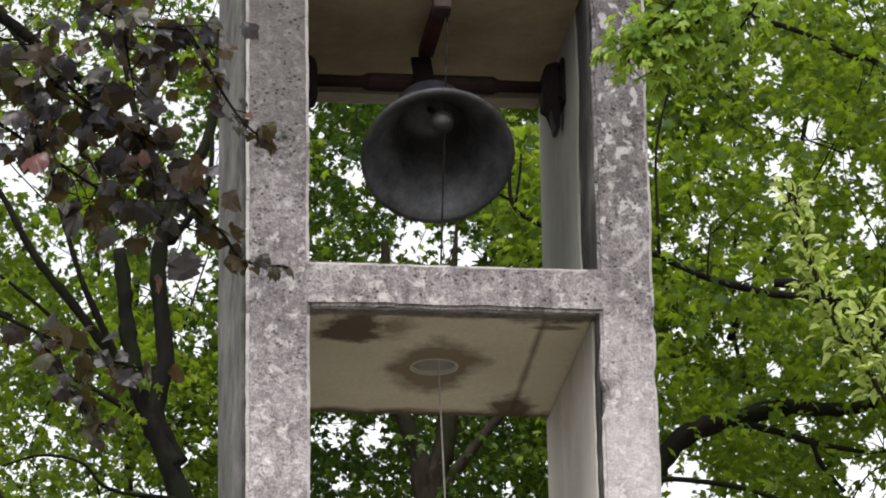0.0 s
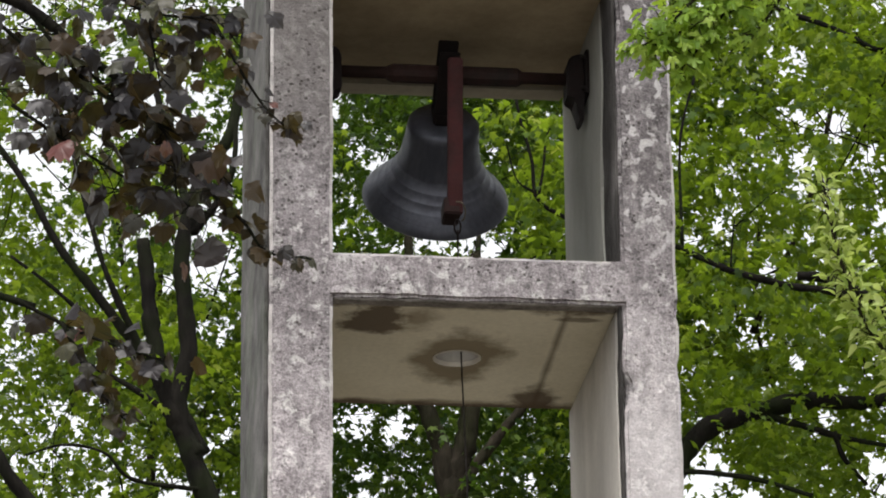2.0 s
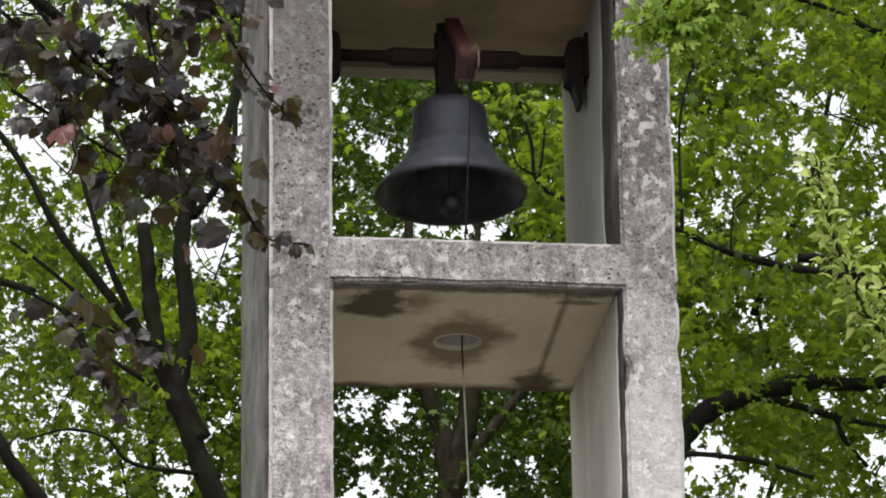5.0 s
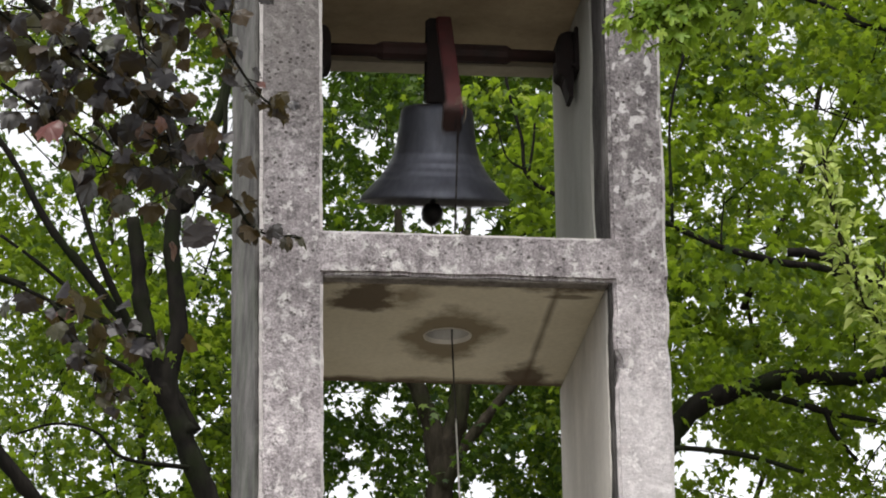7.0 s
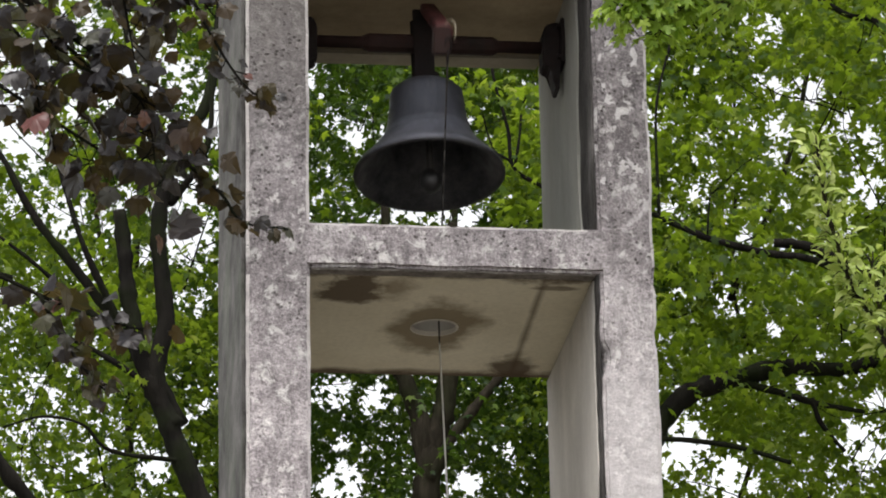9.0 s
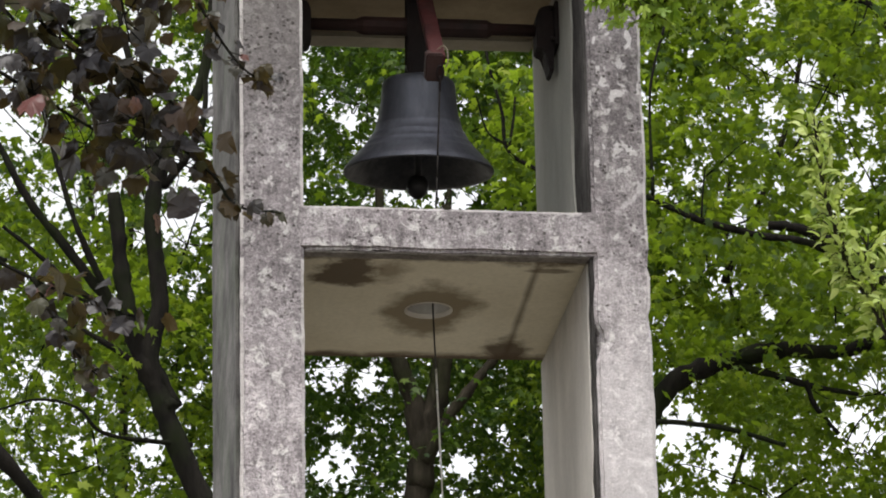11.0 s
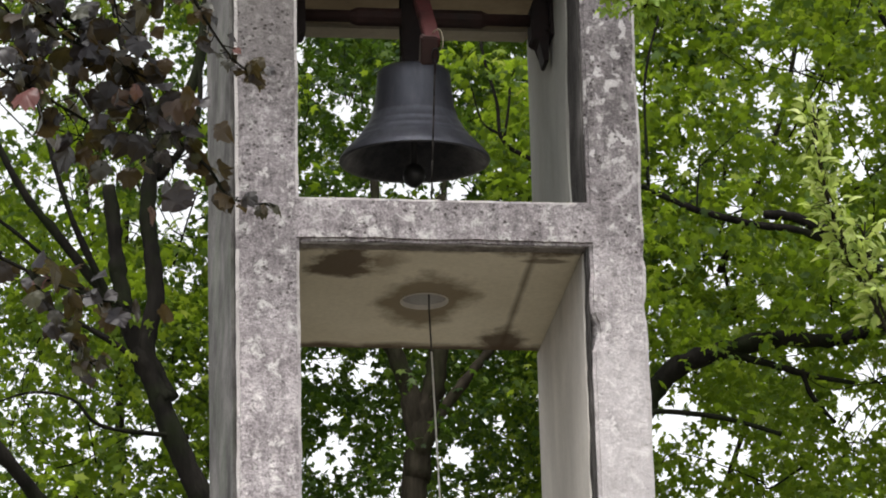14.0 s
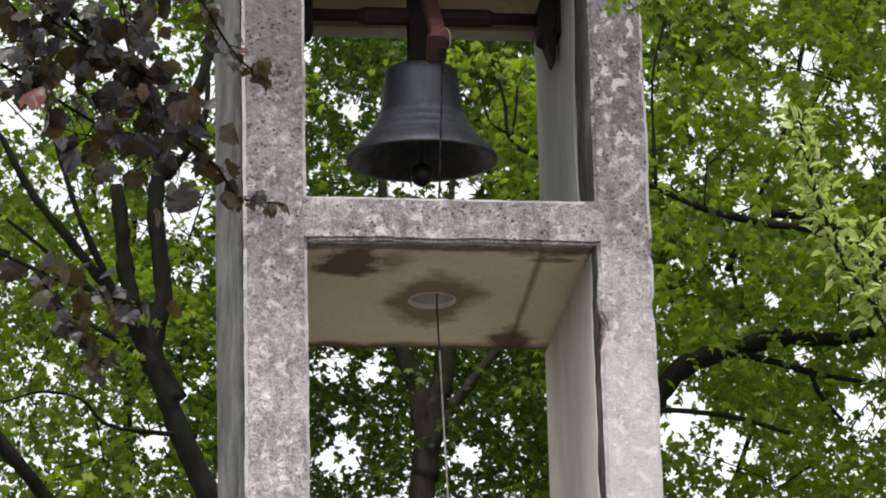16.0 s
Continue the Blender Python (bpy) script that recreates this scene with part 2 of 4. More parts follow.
def bell_material():
    """Blackened bronze, light on the sound bow painted in, faint turning rings, run-off streaks."""
    k = Mat("blackened_bronze", 0.46, 0.5, 0.5)
    c = k.mix(k.ramp(k.noise(7, 6, 0.65, (1, 1, 0.5)), (0.35, 0.0), (0.7, 1.0)), (0.082, 0.085, 0.106), (0.138, 0.142, 0.168))
    bow = k.ramp(k.math("ADD", k.math("MULTIPLY", k.axis(2), -1.0), k.math("MULTIPLY", k.noise(14, 4), 0.02)), (0.438, 0.85), (0.448, 1.45), (0.545, 1.45), (0.58, 1.05))
    c = k.mix(1.0, c, bow, "MULTIPLY")
    c = k.mix(0.5, c, k.ramp(k.noise(22, 5, 0.6, (2, 2, 0.3)), (0.3, 0.65), (0.65, 1.15)), "MULTIPLY")
    k.colour(c)
    k.rough(k.ramp(k.noise(20, 5), (0.3, 0.38), (0.7, 0.6)))
    return k.bump(k.math("ADD", k.noise(70, 4), k.noise(60, 3, 0.5, (0.02, 0.02, 3))), 0.25, 0.003).m


BELL = bell_material()
BELL_IN = metal_material("inner_bronze", (0.040, 0.041, 0.046), 0.5, (0.16, 0.16, 0.17), 0.45)
IRON = metal_material("dark_iron", (0.010, 0.008, 0.008), 0.75, (0.018, 0.011, 0.010), 0.0, 0.2)
RED = metal_material("worn_red_paint", (0.070, 0.018, 0.018), 0.7, (0.028, 0.012, 0.011), 0.0, 0.2)
DARK_RED = metal_material("old_red_paint", (0.036, 0.016, 0.014), 0.7, (0.018, 0.012, 0.010), 0.0, 0.25)
CLAPPER = metal_material("grey_iron", (0.065, 0.063, 0.065), 0.45, (0.035, 0.034, 0.034), 0.6)
STEEL = metal_material("galvanised_wire", (0.20, 0.17, 0.12), 0.6, (0.10, 0.08, 0.05), 0.4)
ROPE = plaster_material("old_rope", (0.62, 0.61, 0.56), (0.46, 0.45, 0.40))
# Shade on the rope's upper lengths, painted as a darker rope colour.
ROPE_SHADED = plaster_material("shaded_rope", (0.06, 0.055, 0.05), (0.035, 0.03, 0.028))
MOSS = plaster_material("dry_moss", (0.22, 0.23, 0.12), (0.13, 0.12, 0.07))
BARK = bark_material("dark_bark", (0.007, 0.0065, 0.006), (0.019, 0.017, 0.014), (0.013, 0.018, 0.007))
BARK_GREY = bark_material("grey_bark", (0.013, 0.011, 0.008), (0.045, 0.038, 0.028), (0.022, 0.025, 0.011))
GREEN = leaf_material("green_leaf", ((0.03, (0.010, 0.030, 0.006)), (0.5, (0.045, 0.092, 0.010)), (0.98, (0.16, 0.215, 0.036))), (0.33, 0.48, 0.02), 0.48, 0.55, True, 0.15, 0.4)
# Darker copy of green_leaf: shade behind the bell bay put into the colour.
SHADED_GREEN = leaf_material("shaded_green_leaf", ((0.03, (0.005, 0.017, 0.005)), (0.55, (0.019, 0.046, 0.009)), (0.98, (0.10, 0.15, 0.024))), (0.16, 0.29, 0.02), 0.40, 0.5, True, 0.18, 0.45)
BRIGHT = leaf_material("young_green_leaf", ((0.05, (0.16, 0.24, 0.04)), (0.5, (0.33, 0.43, 0.10)), (0.98, (0.56, 0.63, 0.25))), (0.54, 0.64, 0.14), 0.42, 0.45, False, 0.3)
FRESH = leaf_material("fresh_green_leaf", ((0.05, (0.09, 0.17, 0.015)), (0.5, (0.18, 0.29, 0.03)), (0.98, (0.32, 0.43, 0.07))), (0.38, 0.54, 0.04), 0.45, 0.45, False, 0.25)
PURPLE = leaf_material("copper_leaf", ((0.05, (0.007, 0.007, 0.009)), (0.50, (0.016, 0.013, 0.018)), (0.66, (0.032, 0.036, 0.012)), (0.84, (0.046, 0.030, 0.012)), (0.98, (0.042, 0.026, 0.013)), (0.996, (0.12, 0.038, 0.034))),
                       (0.17, 0.12, 0.025), 0.28, 0.38, False, 0.34, 0.45)
# Unseen ground: colour chosen for the light it throws up under the slabs.
BOUNCE_GROUND = plaster_material("bounce_ground", (0.15, 0.135, 0.11), (0.10, 0.09, 0.075))


# ---------- mesh helpers ----------
def part(name, bm, material, parent=None, label="", smooth=False):
    me = bpy.data.meshes.new(name)
    bmesh.ops.recalc_face_normals(bm, faces=bm.faces)
    if smooth:
        for f in bm.faces:
            f.smooth = True
    bm.to_mesh(me)
    bm.free()
    me.materials.append(material)
    ob = new(name, me)
    ob.parent = parent
    if label:
        tagged(ob, label)
    return ob


def rough_box(size, at, bevel=0.012, jitter=0.0, step=0.0, seed=0):
    """A box with worn, bevelled edges; with step and jitter its faces and arrises waver."""
    bm = bmesh.new()
    bmesh.ops.create_cube(bm, size=1.0, matrix=Matrix.Translation(at) @ Matrix.Diagonal((*size, 1)))
    if bevel:
        bmesh.ops.bevel(bm, geom=list(bm.edges), offset=bevel, segments=2, affect="EDGES")
    if step:
        for i in range(3):
            n = int(size[i] / step)
            for j in range(1, n):
                co, no = Vector(at), Vector((0, 0, 0))
                co[i] += -size[i] / 2 + size[i] * j / n
                no[i] = 1
                bmesh.ops.bisect_plane(bm, geom=bm.verts[:] + bm.edges[:] + bm.faces[:], plane_co=co, plane_no=no)
    if jitter:
        for v in bm.verts:
            v.co += noise.noise_vector(v.co * 14 + Vector((seed, 0, 0))) * jitter + noise.noise_vector(v.co * 3.1 + Vector((0, seed, 0))) * jitter
    return bm


def chip(bm, at, radius, depth, push):
    """Knock material off the mesh round a point."""
    for v in bm.verts:
        d = (v.co - Vector(at)).length
        if d < radius:
            v.co += Vector(push) * depth * (1 - d / radius) ** 0.5


def spin(profile, segs=64):
    bm = bmesh.new()
    rings = [[bm.verts.new((r * math.cos(math.tau * i / segs), r * math.sin(math.tau * i / segs), z)) for i in range(segs)] for r, z in profile]
    for a, b in zip(rings, rings[1:]):
        for i in range(segs):
            bm.faces.new((a[i], a[(i + 1) % segs], b[(i + 1) % segs], b[i]))
    bmesh.ops.remove_doubles(bm, verts=bm.verts, dist=0.0004)
    return bm


def rod(bm, a, b, ra, rb=None, segs=12):
    a, b = Vector(a), Vector(b)
    m = Matrix.Translation((a + b) / 2) @ (b - a).to_track_quat("Z", "Y").to_matrix().to_4x4()
    bmesh.ops.create_cone(bm, cap_ends=True, segments=segs, radius1=ra, radius2=ra if rb is None else rb, depth=(b - a).length, matrix=m)


def smooth_line(pts, per=6):
    """Points along a soft curve through the given ones."""
    p = [Vector(q) for q in pts]
    p = [p[0] * 2 - p[1]] + p + [p[-1] * 2 - p[-2]]
    out = []
    for i in range(1, len(p) - 2):
        for j in range(per):
            t = j / per
            out.append(0.5 * (2 * p[i] + (p[i + 1] - p[i - 1]) * t + (2 * p[i - 1] - 5 * p[i] + 4 * p[i + 1] - p[i + 2]) * t * t
                              + (3 * p[i] - p[i - 1] - 3 * p[i + 1] + p[i + 2]) * t ** 3))
    return out + [p[-2]]


def tube(bm, pts, r0, r1, segs=8, knots=0.0, per=6):
    line = smooth_line(pts, per)
    far = [0.0]
    for a, b in zip(line, line[1:]):
        far.append(far[-1] + (b - a).length)
    rings = []
    for i, c in enumerate(line):
        d = (line[min(i + 1, len(line) - 1)] - line[max(i - 1, 0)]).normalized()
        u = d.orthogonal().normalized() if not rings else (last - d * last.dot(d)).normalized()
        last = u
        w = d.cross(u)
        r = r0 + (r1 - r0) * far[i] / far[-1]
        ring = []
        for k in range(segs):
            a = math.tau * k / segs
            q = c + (u * math.cos(a) + w * math.sin(a)) * r
            q += (q - c) * knots * noise.noise(q * 6.0 / max(r, 0.02) * 0.05)
            ring.append(bm.verts.new(q))
        rings.append(ring)
    for a, b in zip(rings, rings[1:]):
        for k in range(segs):
            bm.faces.new((a[k], a[(k + 1) % segs], b[(k + 1) % segs], b[k]))
    bm.faces.new(rings[0][::-1])
    bm.faces.new(rings[-1])
    return bm


# ---------- ground ----------
def ground():
    bm = bmesh.new()
    bmesh.ops.create_grid(bm, x_segments=60, y_segments=60, size=400)
    tagged(part("ground", bm, BOUNCE_GROUND), "unseen ground round the bell tower, coloured for bounce light", "ground", kind="structure")


ground()

# ---------- bell tower ----------
X0, X1, X2, X3, DEEP = -0.81, -0.56, 0.575, 0.81, 1.32
LOW, HIGH, CEIL, TOP = 7.329, 7.512, 8.765, 10.4


def slab_with_hole(z0, z1, cx, cy, r):
    """Floor slab between the side walls with a round hole through it, its front edge a little lower."""
    bm = bmesh.new()
    n = 32
    x0, x1, y0, y1 = X1 - 0.004, X2 + 0.004, 0.0835, DEEP

    def rim(a):
        c, s = math.cos(a), math.sin(a)
        t = min((((x1 if c > 0 else x0) - cx) / c) if abs(c) > 1e-6 else 9, (((y1 if s > 0 else y0) - cy) / s) if abs(s) > 1e-6 else 9)
        return cx + c * t, cy + s * t

    corners = [math.atan2(y - cy, x - cx) for x in (x0, x1) for y in (y0, y1)]
    angles = sorted([math.tau * i / n - math.pi for i in range(n)] + corners)
    rows = []
    for z in (z0, z1):
        rows.append(([bm.verts.new((cx + r * math.cos(a), cy + r * math.sin(a), z)) for a in angles], [bm.verts.new((*rim(a), z)) for a in angles]))
    m = len(angles)
    for i in range(m):
        j = (i + 1) % m
        (a, b), (c, d) = rows
        bm.faces.new((a[i], a[j], b[j], b[i]))
        bm.faces.new((c[i], d[i], d[j], c[j]))
        bm.faces.new((b[i], b[j], d[j], d[i]))
        bm.faces.new((a[i], c[i], c[j], a[j]))
    return bm


def front_frame():
    """The cast front in one piece: two posts and the beams between them, with rubbed arrises and knocked corners."""
    def cuts(stops, step):
        out = [stops[0]]
        for p, q in zip(stops, stops[1:]):
            n = max(1, round((q - p) / step))
            out += [p + (q - p) * i / n for i in range(1, n + 1)]
        return out

    right = X2 + 0.012
    xs, zs = cuts((X0, X1, right, X3), 0.04), cuts((6.1, LOW, HIGH, CEIL, CEIL + 0.2, 9.3), 0.04)
    bm = bmesh.new()
    at = {}

    def corner(i, j):
        if (i, j) not in at:
            at[i, j] = bm.verts.new((xs[i], 0, zs[j]))
        return at[i, j]

    for i in range(len(xs) - 1):
        for j in range(len(zs) - 1):
            x, z = (xs[i] + xs[i + 1]) / 2, (zs[j] + zs[j + 1]) / 2
            if x < X1 or x > right or LOW < z < HIGH or CEIL < z < CEIL + 0.2:
                bm.faces.new((corner(i, j), corner(i + 1, j), corner(i + 1, j + 1), corner(i, j + 1)))
    grown = bmesh.ops.extrude_face_region(bm, geom=bm.faces[:])
    for v in grown["geom"]:
        if isinstance(v, bmesh.types.BMVert):
            v.co.y += 0.082
    bmesh.ops.recalc_face_normals(bm, faces=bm.faces)
    sharp = [e for e in bm.edges if all(abs(v.co.y) < 1e-6 for v in e.verts) and e.is_manifold and e.calc_face_angle() > 1]
    worn = bmesh.ops.bevel(bm, geom=sharp, offset=0.013, segments=2, affect="EDGES")
    for f in worn["faces"]:
        c = f.calc_center_median()
        f.material_index = int(abs(c.x - right) > 0.03 and abs(c.z - LOW) > 0.03)
    for v in bm.verts:
        v.co += (noise.noise_vector(v.co * 14 + Vector((1, 0, 0))) + noise.noise_vector(v.co * 3.1 + Vector((0, 1, 0)))) * 0.0028 + noise.noise_vector(v.co * 45) * 0.0022
    for p, radius, depth, push in (((right, 0, 6.98), 0.07, 0.034, (0.9, 0.5, 0)), ((right, 0, 8.55), 0.10, 0.012, (0.8, 0.4, 0)), ((X3, 0, 7.55), 0.12, 0.006, (-1, 0.2, 0)),
                                   ((X3, 0, 8.15), 0.22, 0.006, (-1, 0.2, 0)), ((X3, 0, 7.30), 0.05, 0.010, (-1, 0.3, 0)), ((X3, 0, 7.08), 0.05, 0.010, (-1, 0.3, 0)),
                                   ((right, 0, 7.22), 0.04, 0.010, (0.8, 0.5, 0)), ((-0.25, 0, LOW), 0.05, 0.007, (0, 0.4, 1)), ((0.12, 0, LOW), 0.07, 0.006, (0, 0.4, 1))):
        chip(bm, p, radius, depth, push)
    return bm


def bell_tower():
    tower = tagged(new("bell_tower"), "weathered grey concrete bell tower with stained open bays", "bell tower")
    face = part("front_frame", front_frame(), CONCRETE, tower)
    face.data.materials.append(ARRIS)
    for x0, x1, deep in ((X0, X1, 0.54), (X2 + 0.012, X3, 0.34)):
        part("post", rough_box((x1 - x0 - 0.004, deep - 0.083, 3.2), ((x0 + x1) / 2, 0.083 + (deep - 0.083) / 2, 7.7), 0.004), CONCRETE, tower)
        part("post_foot", rough_box((x1 - x0, deep, 6.1), ((x0 + x1) / 2, deep / 2, 3.05), 0.014), CONCRETE, tower)
        part("post_head", rough_box((x1 - x0, deep, TOP - 9.3), ((x0 + x1) / 2, deep / 2, (TOP + 9.3) / 2), 0.014), CONCRETE, tower)
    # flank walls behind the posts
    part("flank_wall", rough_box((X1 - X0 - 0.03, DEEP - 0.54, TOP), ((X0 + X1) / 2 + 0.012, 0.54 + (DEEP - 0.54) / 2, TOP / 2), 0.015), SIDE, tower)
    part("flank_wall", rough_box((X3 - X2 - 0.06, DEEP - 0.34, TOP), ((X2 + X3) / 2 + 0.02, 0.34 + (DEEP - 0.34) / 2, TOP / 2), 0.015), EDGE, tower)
    part("flank_cover", rough_box((0.016, 1.25, 3.6), (X0 - 0.0085, 0.65, 7.7), 0.006, 0.0025, 0.12, 9), SIDE, tower, "streaked dark concrete flank")
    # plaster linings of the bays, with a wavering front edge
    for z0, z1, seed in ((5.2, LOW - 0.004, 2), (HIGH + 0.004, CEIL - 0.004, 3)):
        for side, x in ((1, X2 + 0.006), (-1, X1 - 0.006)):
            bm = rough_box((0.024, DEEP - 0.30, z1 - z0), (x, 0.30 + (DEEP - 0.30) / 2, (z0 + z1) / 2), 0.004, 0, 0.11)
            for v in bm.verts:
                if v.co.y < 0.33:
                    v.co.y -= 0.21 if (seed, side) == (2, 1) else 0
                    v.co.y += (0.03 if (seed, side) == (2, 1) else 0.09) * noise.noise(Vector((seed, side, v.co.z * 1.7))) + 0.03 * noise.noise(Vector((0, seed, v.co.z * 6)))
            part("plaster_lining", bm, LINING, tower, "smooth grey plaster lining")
    # beam and slab between the bays
    part("floor_slab", slab_with_hole(LOW + 0.008, HIGH - 0.016, 0.016, 0.71, 0.098), SOFFIT, tower, "cream plastered slab with brown damp stains")
    # Unseen dark layer, added to cut light bouncing up into the bell.
    part("slab_topping", slab_with_hole(HIGH - 0.015, HIGH - 0.006, 0.016, 0.71, 0.098), DARK_CONCRETE, tower, "unseen dark layer on the slab that cuts bounce light")
    ring = spin([(0.094, LOW + 0.003), (0.099, LOW + 0.003), (0.099, LOW + 0.006), (0.0975, LOW + 0.006), (0.0975, LOW + 0.022), (0.094, LOW + 0.022), (0.094, LOW + 0.003)], 40)
    r = part("pipe_sleeve", ring, RING, tower, "pale pipe sleeve through the slab")
    r.location = (0.016, 0.71, 0)
    liner = spin([(0.0970, LOW + 0.023), (0.0970, HIGH + 0.01), (0.0935, HIGH + 0.01), (0.0935, LOW + 0.023), (0.0970, LOW + 0.023)], 40)
    part("hole_lining", liner, LINING, tower, "pale plastered wall of the hole").location = (0.016, 0.71, 0)
    part("stained_underside", rough_box((X2 - X1 - 0.01, 0.062, 0.01), ((X1 + X2) / 2, 0.050, LOW - 0.002), 0.003, 0.003, 0.03, 4), EDGE, tower, "dark grimy underside of the beam")
    # Dark strip down the inner face of the right post.
    part("stained_reveal", rough_box((0.012, 0.30, 3.15), (X2 + 0.007, 0.172, 7.7), 0.004, 0.004, 0.06, 6), DARK_CONCRETE, tower, "dark inner face of the post")
    # upper ceiling slab and beam, roof
    part("ceiling_slab", rough_box((X2 - X1 + 0.008, DEEP - 0.084, 0.19), ((X1 + X2) / 2, 0.084 + (DEEP - 0.084) / 2, CEIL + 0.095), 0.004), SOFFIT_HIGH, tower, "brown-stained plaster ceiling slab")
    part("rear_beam", rough_box((X2 - X1 - 0.03, 0.125, 0.055), ((X1 + X2) / 2, DEEP - 0.0675, CEIL + 0.0085), 0.006, 0.002, 0.08, 8), REAR, tower, "grey plastered beam along the back of the ceiling")
    part("roof", rough_box((X3 - X0 + 0.2, DEEP + 0.2, 0.16), (0, DEEP / 2, TOP + 0.08), 0.02), CONCRETE, tower)
    return tower


bell_tower()

# ---------- bell ----------
AX = Vector((-0.010, 0.66, 8.569))
ARM, ARM_LEAN = 0.66, 63.0


def bell():
    hung = tagged(new("bell"), "dark bronze bell swinging on an iron headstock", "bell")
    hung.location = AX
    outer = [(0.03, -0.150), (0.10, -0.152), (0.135, -0.162), (0.150, -0.180), (0.154, -0.21), (0.159, -0.28), (0.168, -0.35), (0.182, -0.41),
             (0.197, -0.446), (0.200, -0.448), (0.203, -0.453), (0.204, -0.459), (0.220, -0.488), (0.223, -0.490), (0.227, -0.496), (0.228, -0.502), (0.249, -0.528), (0.252, -0.530), (0.256, -0.536), (0.276, -0.562), (0.297, -0.588), (0.309, -0.608), (0.313, -0.622), (0.309, -0.630)]
    inner = [(0.290, -0.624), (0.262, -0.590), (0.232, -0.548), (0.200, -0.49), (0.172, -0.43), (0.153, -0.36), (0.142, -0.28), (0.131, -0.22), (0.115, -0.185), (0.085, -0.168), (0.045, -0.160), (0.001, -0.158)]
    fit = [(r, -0.220 + (z + 0.150) * 0.853) for r, z in outer[:-1]]
    body = part("bell_body", spin(fit, 96), BELL, hung, "blackened bronze bell body with moulded bands", True)
    fit = [(r, -0.220 + (z + 0.150) * 0.853) for r, z in outer[-2:] + inner]
    part("bell_inside", spin(fit, 96), BELL_IN, body, "dull dark inner face of the bell", True)
    bm = bmesh.new()
    rod(bm, (-0.50, 0, 0), (0.50, 0, 0), 0.026, segs=16)
    part("axle", bm, DARK_RED, hung, "", True)
    bm = bmesh.new()
    rod(bm, (-0.235, 0, 0), (0.285, 0, 0), 0.040, segs=10)
    rod(bm, (-0.262, 0, 0), (-0.235, 0, 0), 0.029, 0.040, 10)
    rod(bm, (0.285, 0, 0), (0.305, 0, 0), 0.040, 0.029, 10)
    part("headstock", bm, DARK_RED, hung, "dark red painted headstock tube")
    for y in (-0.045, 0.045):
        part("hanger_bar", rough_box((0.085, 0.016, 0.344), (-0.010, y, -0.032), 0.004), IRON, hung)
    part("crown_block", rough_box((0.10, 0.12, 0.06), (0, 0, -0.189), 0.008), IRON, hung)
    # lever that the cable pulls
    a = radians(ARM_LEAN)
    way = Vector((0, -math.sin(a), -math.cos(a)))
    root, tip = Vector((0.020, -0.075, 0.13)), Vector((-0.004, 0, 0)) + way * ARM
    bm = rough_box((0.062, 0.042, (tip - root).length), (0, 0, 0), 0.005)
    bmesh.ops.transform(bm, matrix=Matrix.Translation((root + tip) / 2) @ Matrix.Rotation(math.atan2(tip.y - root.y, -(tip.z - root.z)), 4, "X"), verts=bm.verts)
    lever = part("lever", bm, RED, hung, "worn red painted lever")
    bm = rough_box((0.070, 0.115, 0.075), (0, 0.030, -ARM + 0.03), 0.006)
    bmesh.ops.transform(bm, matrix=Matrix.Translation((-0.004, 0, 0)) @ Matrix.Rotation(-a, 4, "X"), verts=bm.verts)
    part("lever_clamp", bm, DARK_RED, lever)
    bm = bmesh.new()
    end = Vector((0.010, 0, 0)) + way * ARM
    tube(bm, [end + Vector((0, 0.02, 0.05)), end + Vector((0.02, 0.0, 0.06)), end + Vector((0.036, -0.01, 0.035)), end + Vector((0.037, -0.01, -0.01)), end + Vector((0.03, 0, -0.03))], 0.0032, 0.0032, 6)
    part("shackle", bm, STEEL, lever, "bent galvanised wire hook")
    clap = new("clapper")
    clap.parent = hung
    clap.location = (0, 0, -0.224)
    bm = bmesh.new()
    rod(bm, (0, 0, 0), (0, 0, -0.413), 0.012, 0.014)
    part("clapper_rod", bm, CLAPPER, clap, "", True)
    ball = spin([(0.004, -0.406), (0.030, -0.413), (0.044, -0.434), (0.047, -0.456), (0.042, -0.480), (0.026, -0.496), (0.014, -0.504), (0.004, -0.507)], 24)
    part("clapper_ball", ball, CLAPPER, clap, "grey iron clapper ball", True)
    return hung, clap


BELL_THING, CLAP = bell()


def bearing(x, flip):
    b = tagged(new("bearing_bracket"), "black iron bearing bracket fixed to the plaster wall", "bracket", "bell bearings")
    b.location = (x, AX.y, AX.z)
    part("back_plate", rough_box((0.016, 0.2, 0.2), (-flip * 0.008, 0, 0.0), 0.004), IRON, b)
    bm = bmesh.new()
    pts = [(0.016, 0.095), (0.04, 0.095), (0.075, 0.080), (0.088, 0.045), (0.088, -0.100), (0.055, -0.105), (0.035, -0.205), (0.02, -0.205), (0.016, -0.1)]
    a = [bm.verts.new((-flip * x, -0.06, z)) for x, z in pts]
    c = [bm.verts.new((-flip * x, 0.06, z)) for x, z in pts]
    bm.faces.new(a)
    bm.faces.new(c[::-1])
    for i in range(len(pts)):
        j = (i + 1) % len(pts)
        bm.faces.new((a[i], c[i], c[j], a[j]))
    bmesh.ops.bevel(bm, geom=list(bm.edges), offset=0.006, segments=2, affect="EDGES")
    part("bearing_block", bm, IRON, b)
    for y, z in ((-0.08, 0.07), (0.08, 0.07), (-0.08, -0.07), (0.08, -0.07)):
        bm = bmesh.new()
        rod(bm, (-flip * 0.014, y, z), (-flip * 0.032, y, z), 0.012, segs=6)
        part("bolt", bm, IRON, b)
    return b


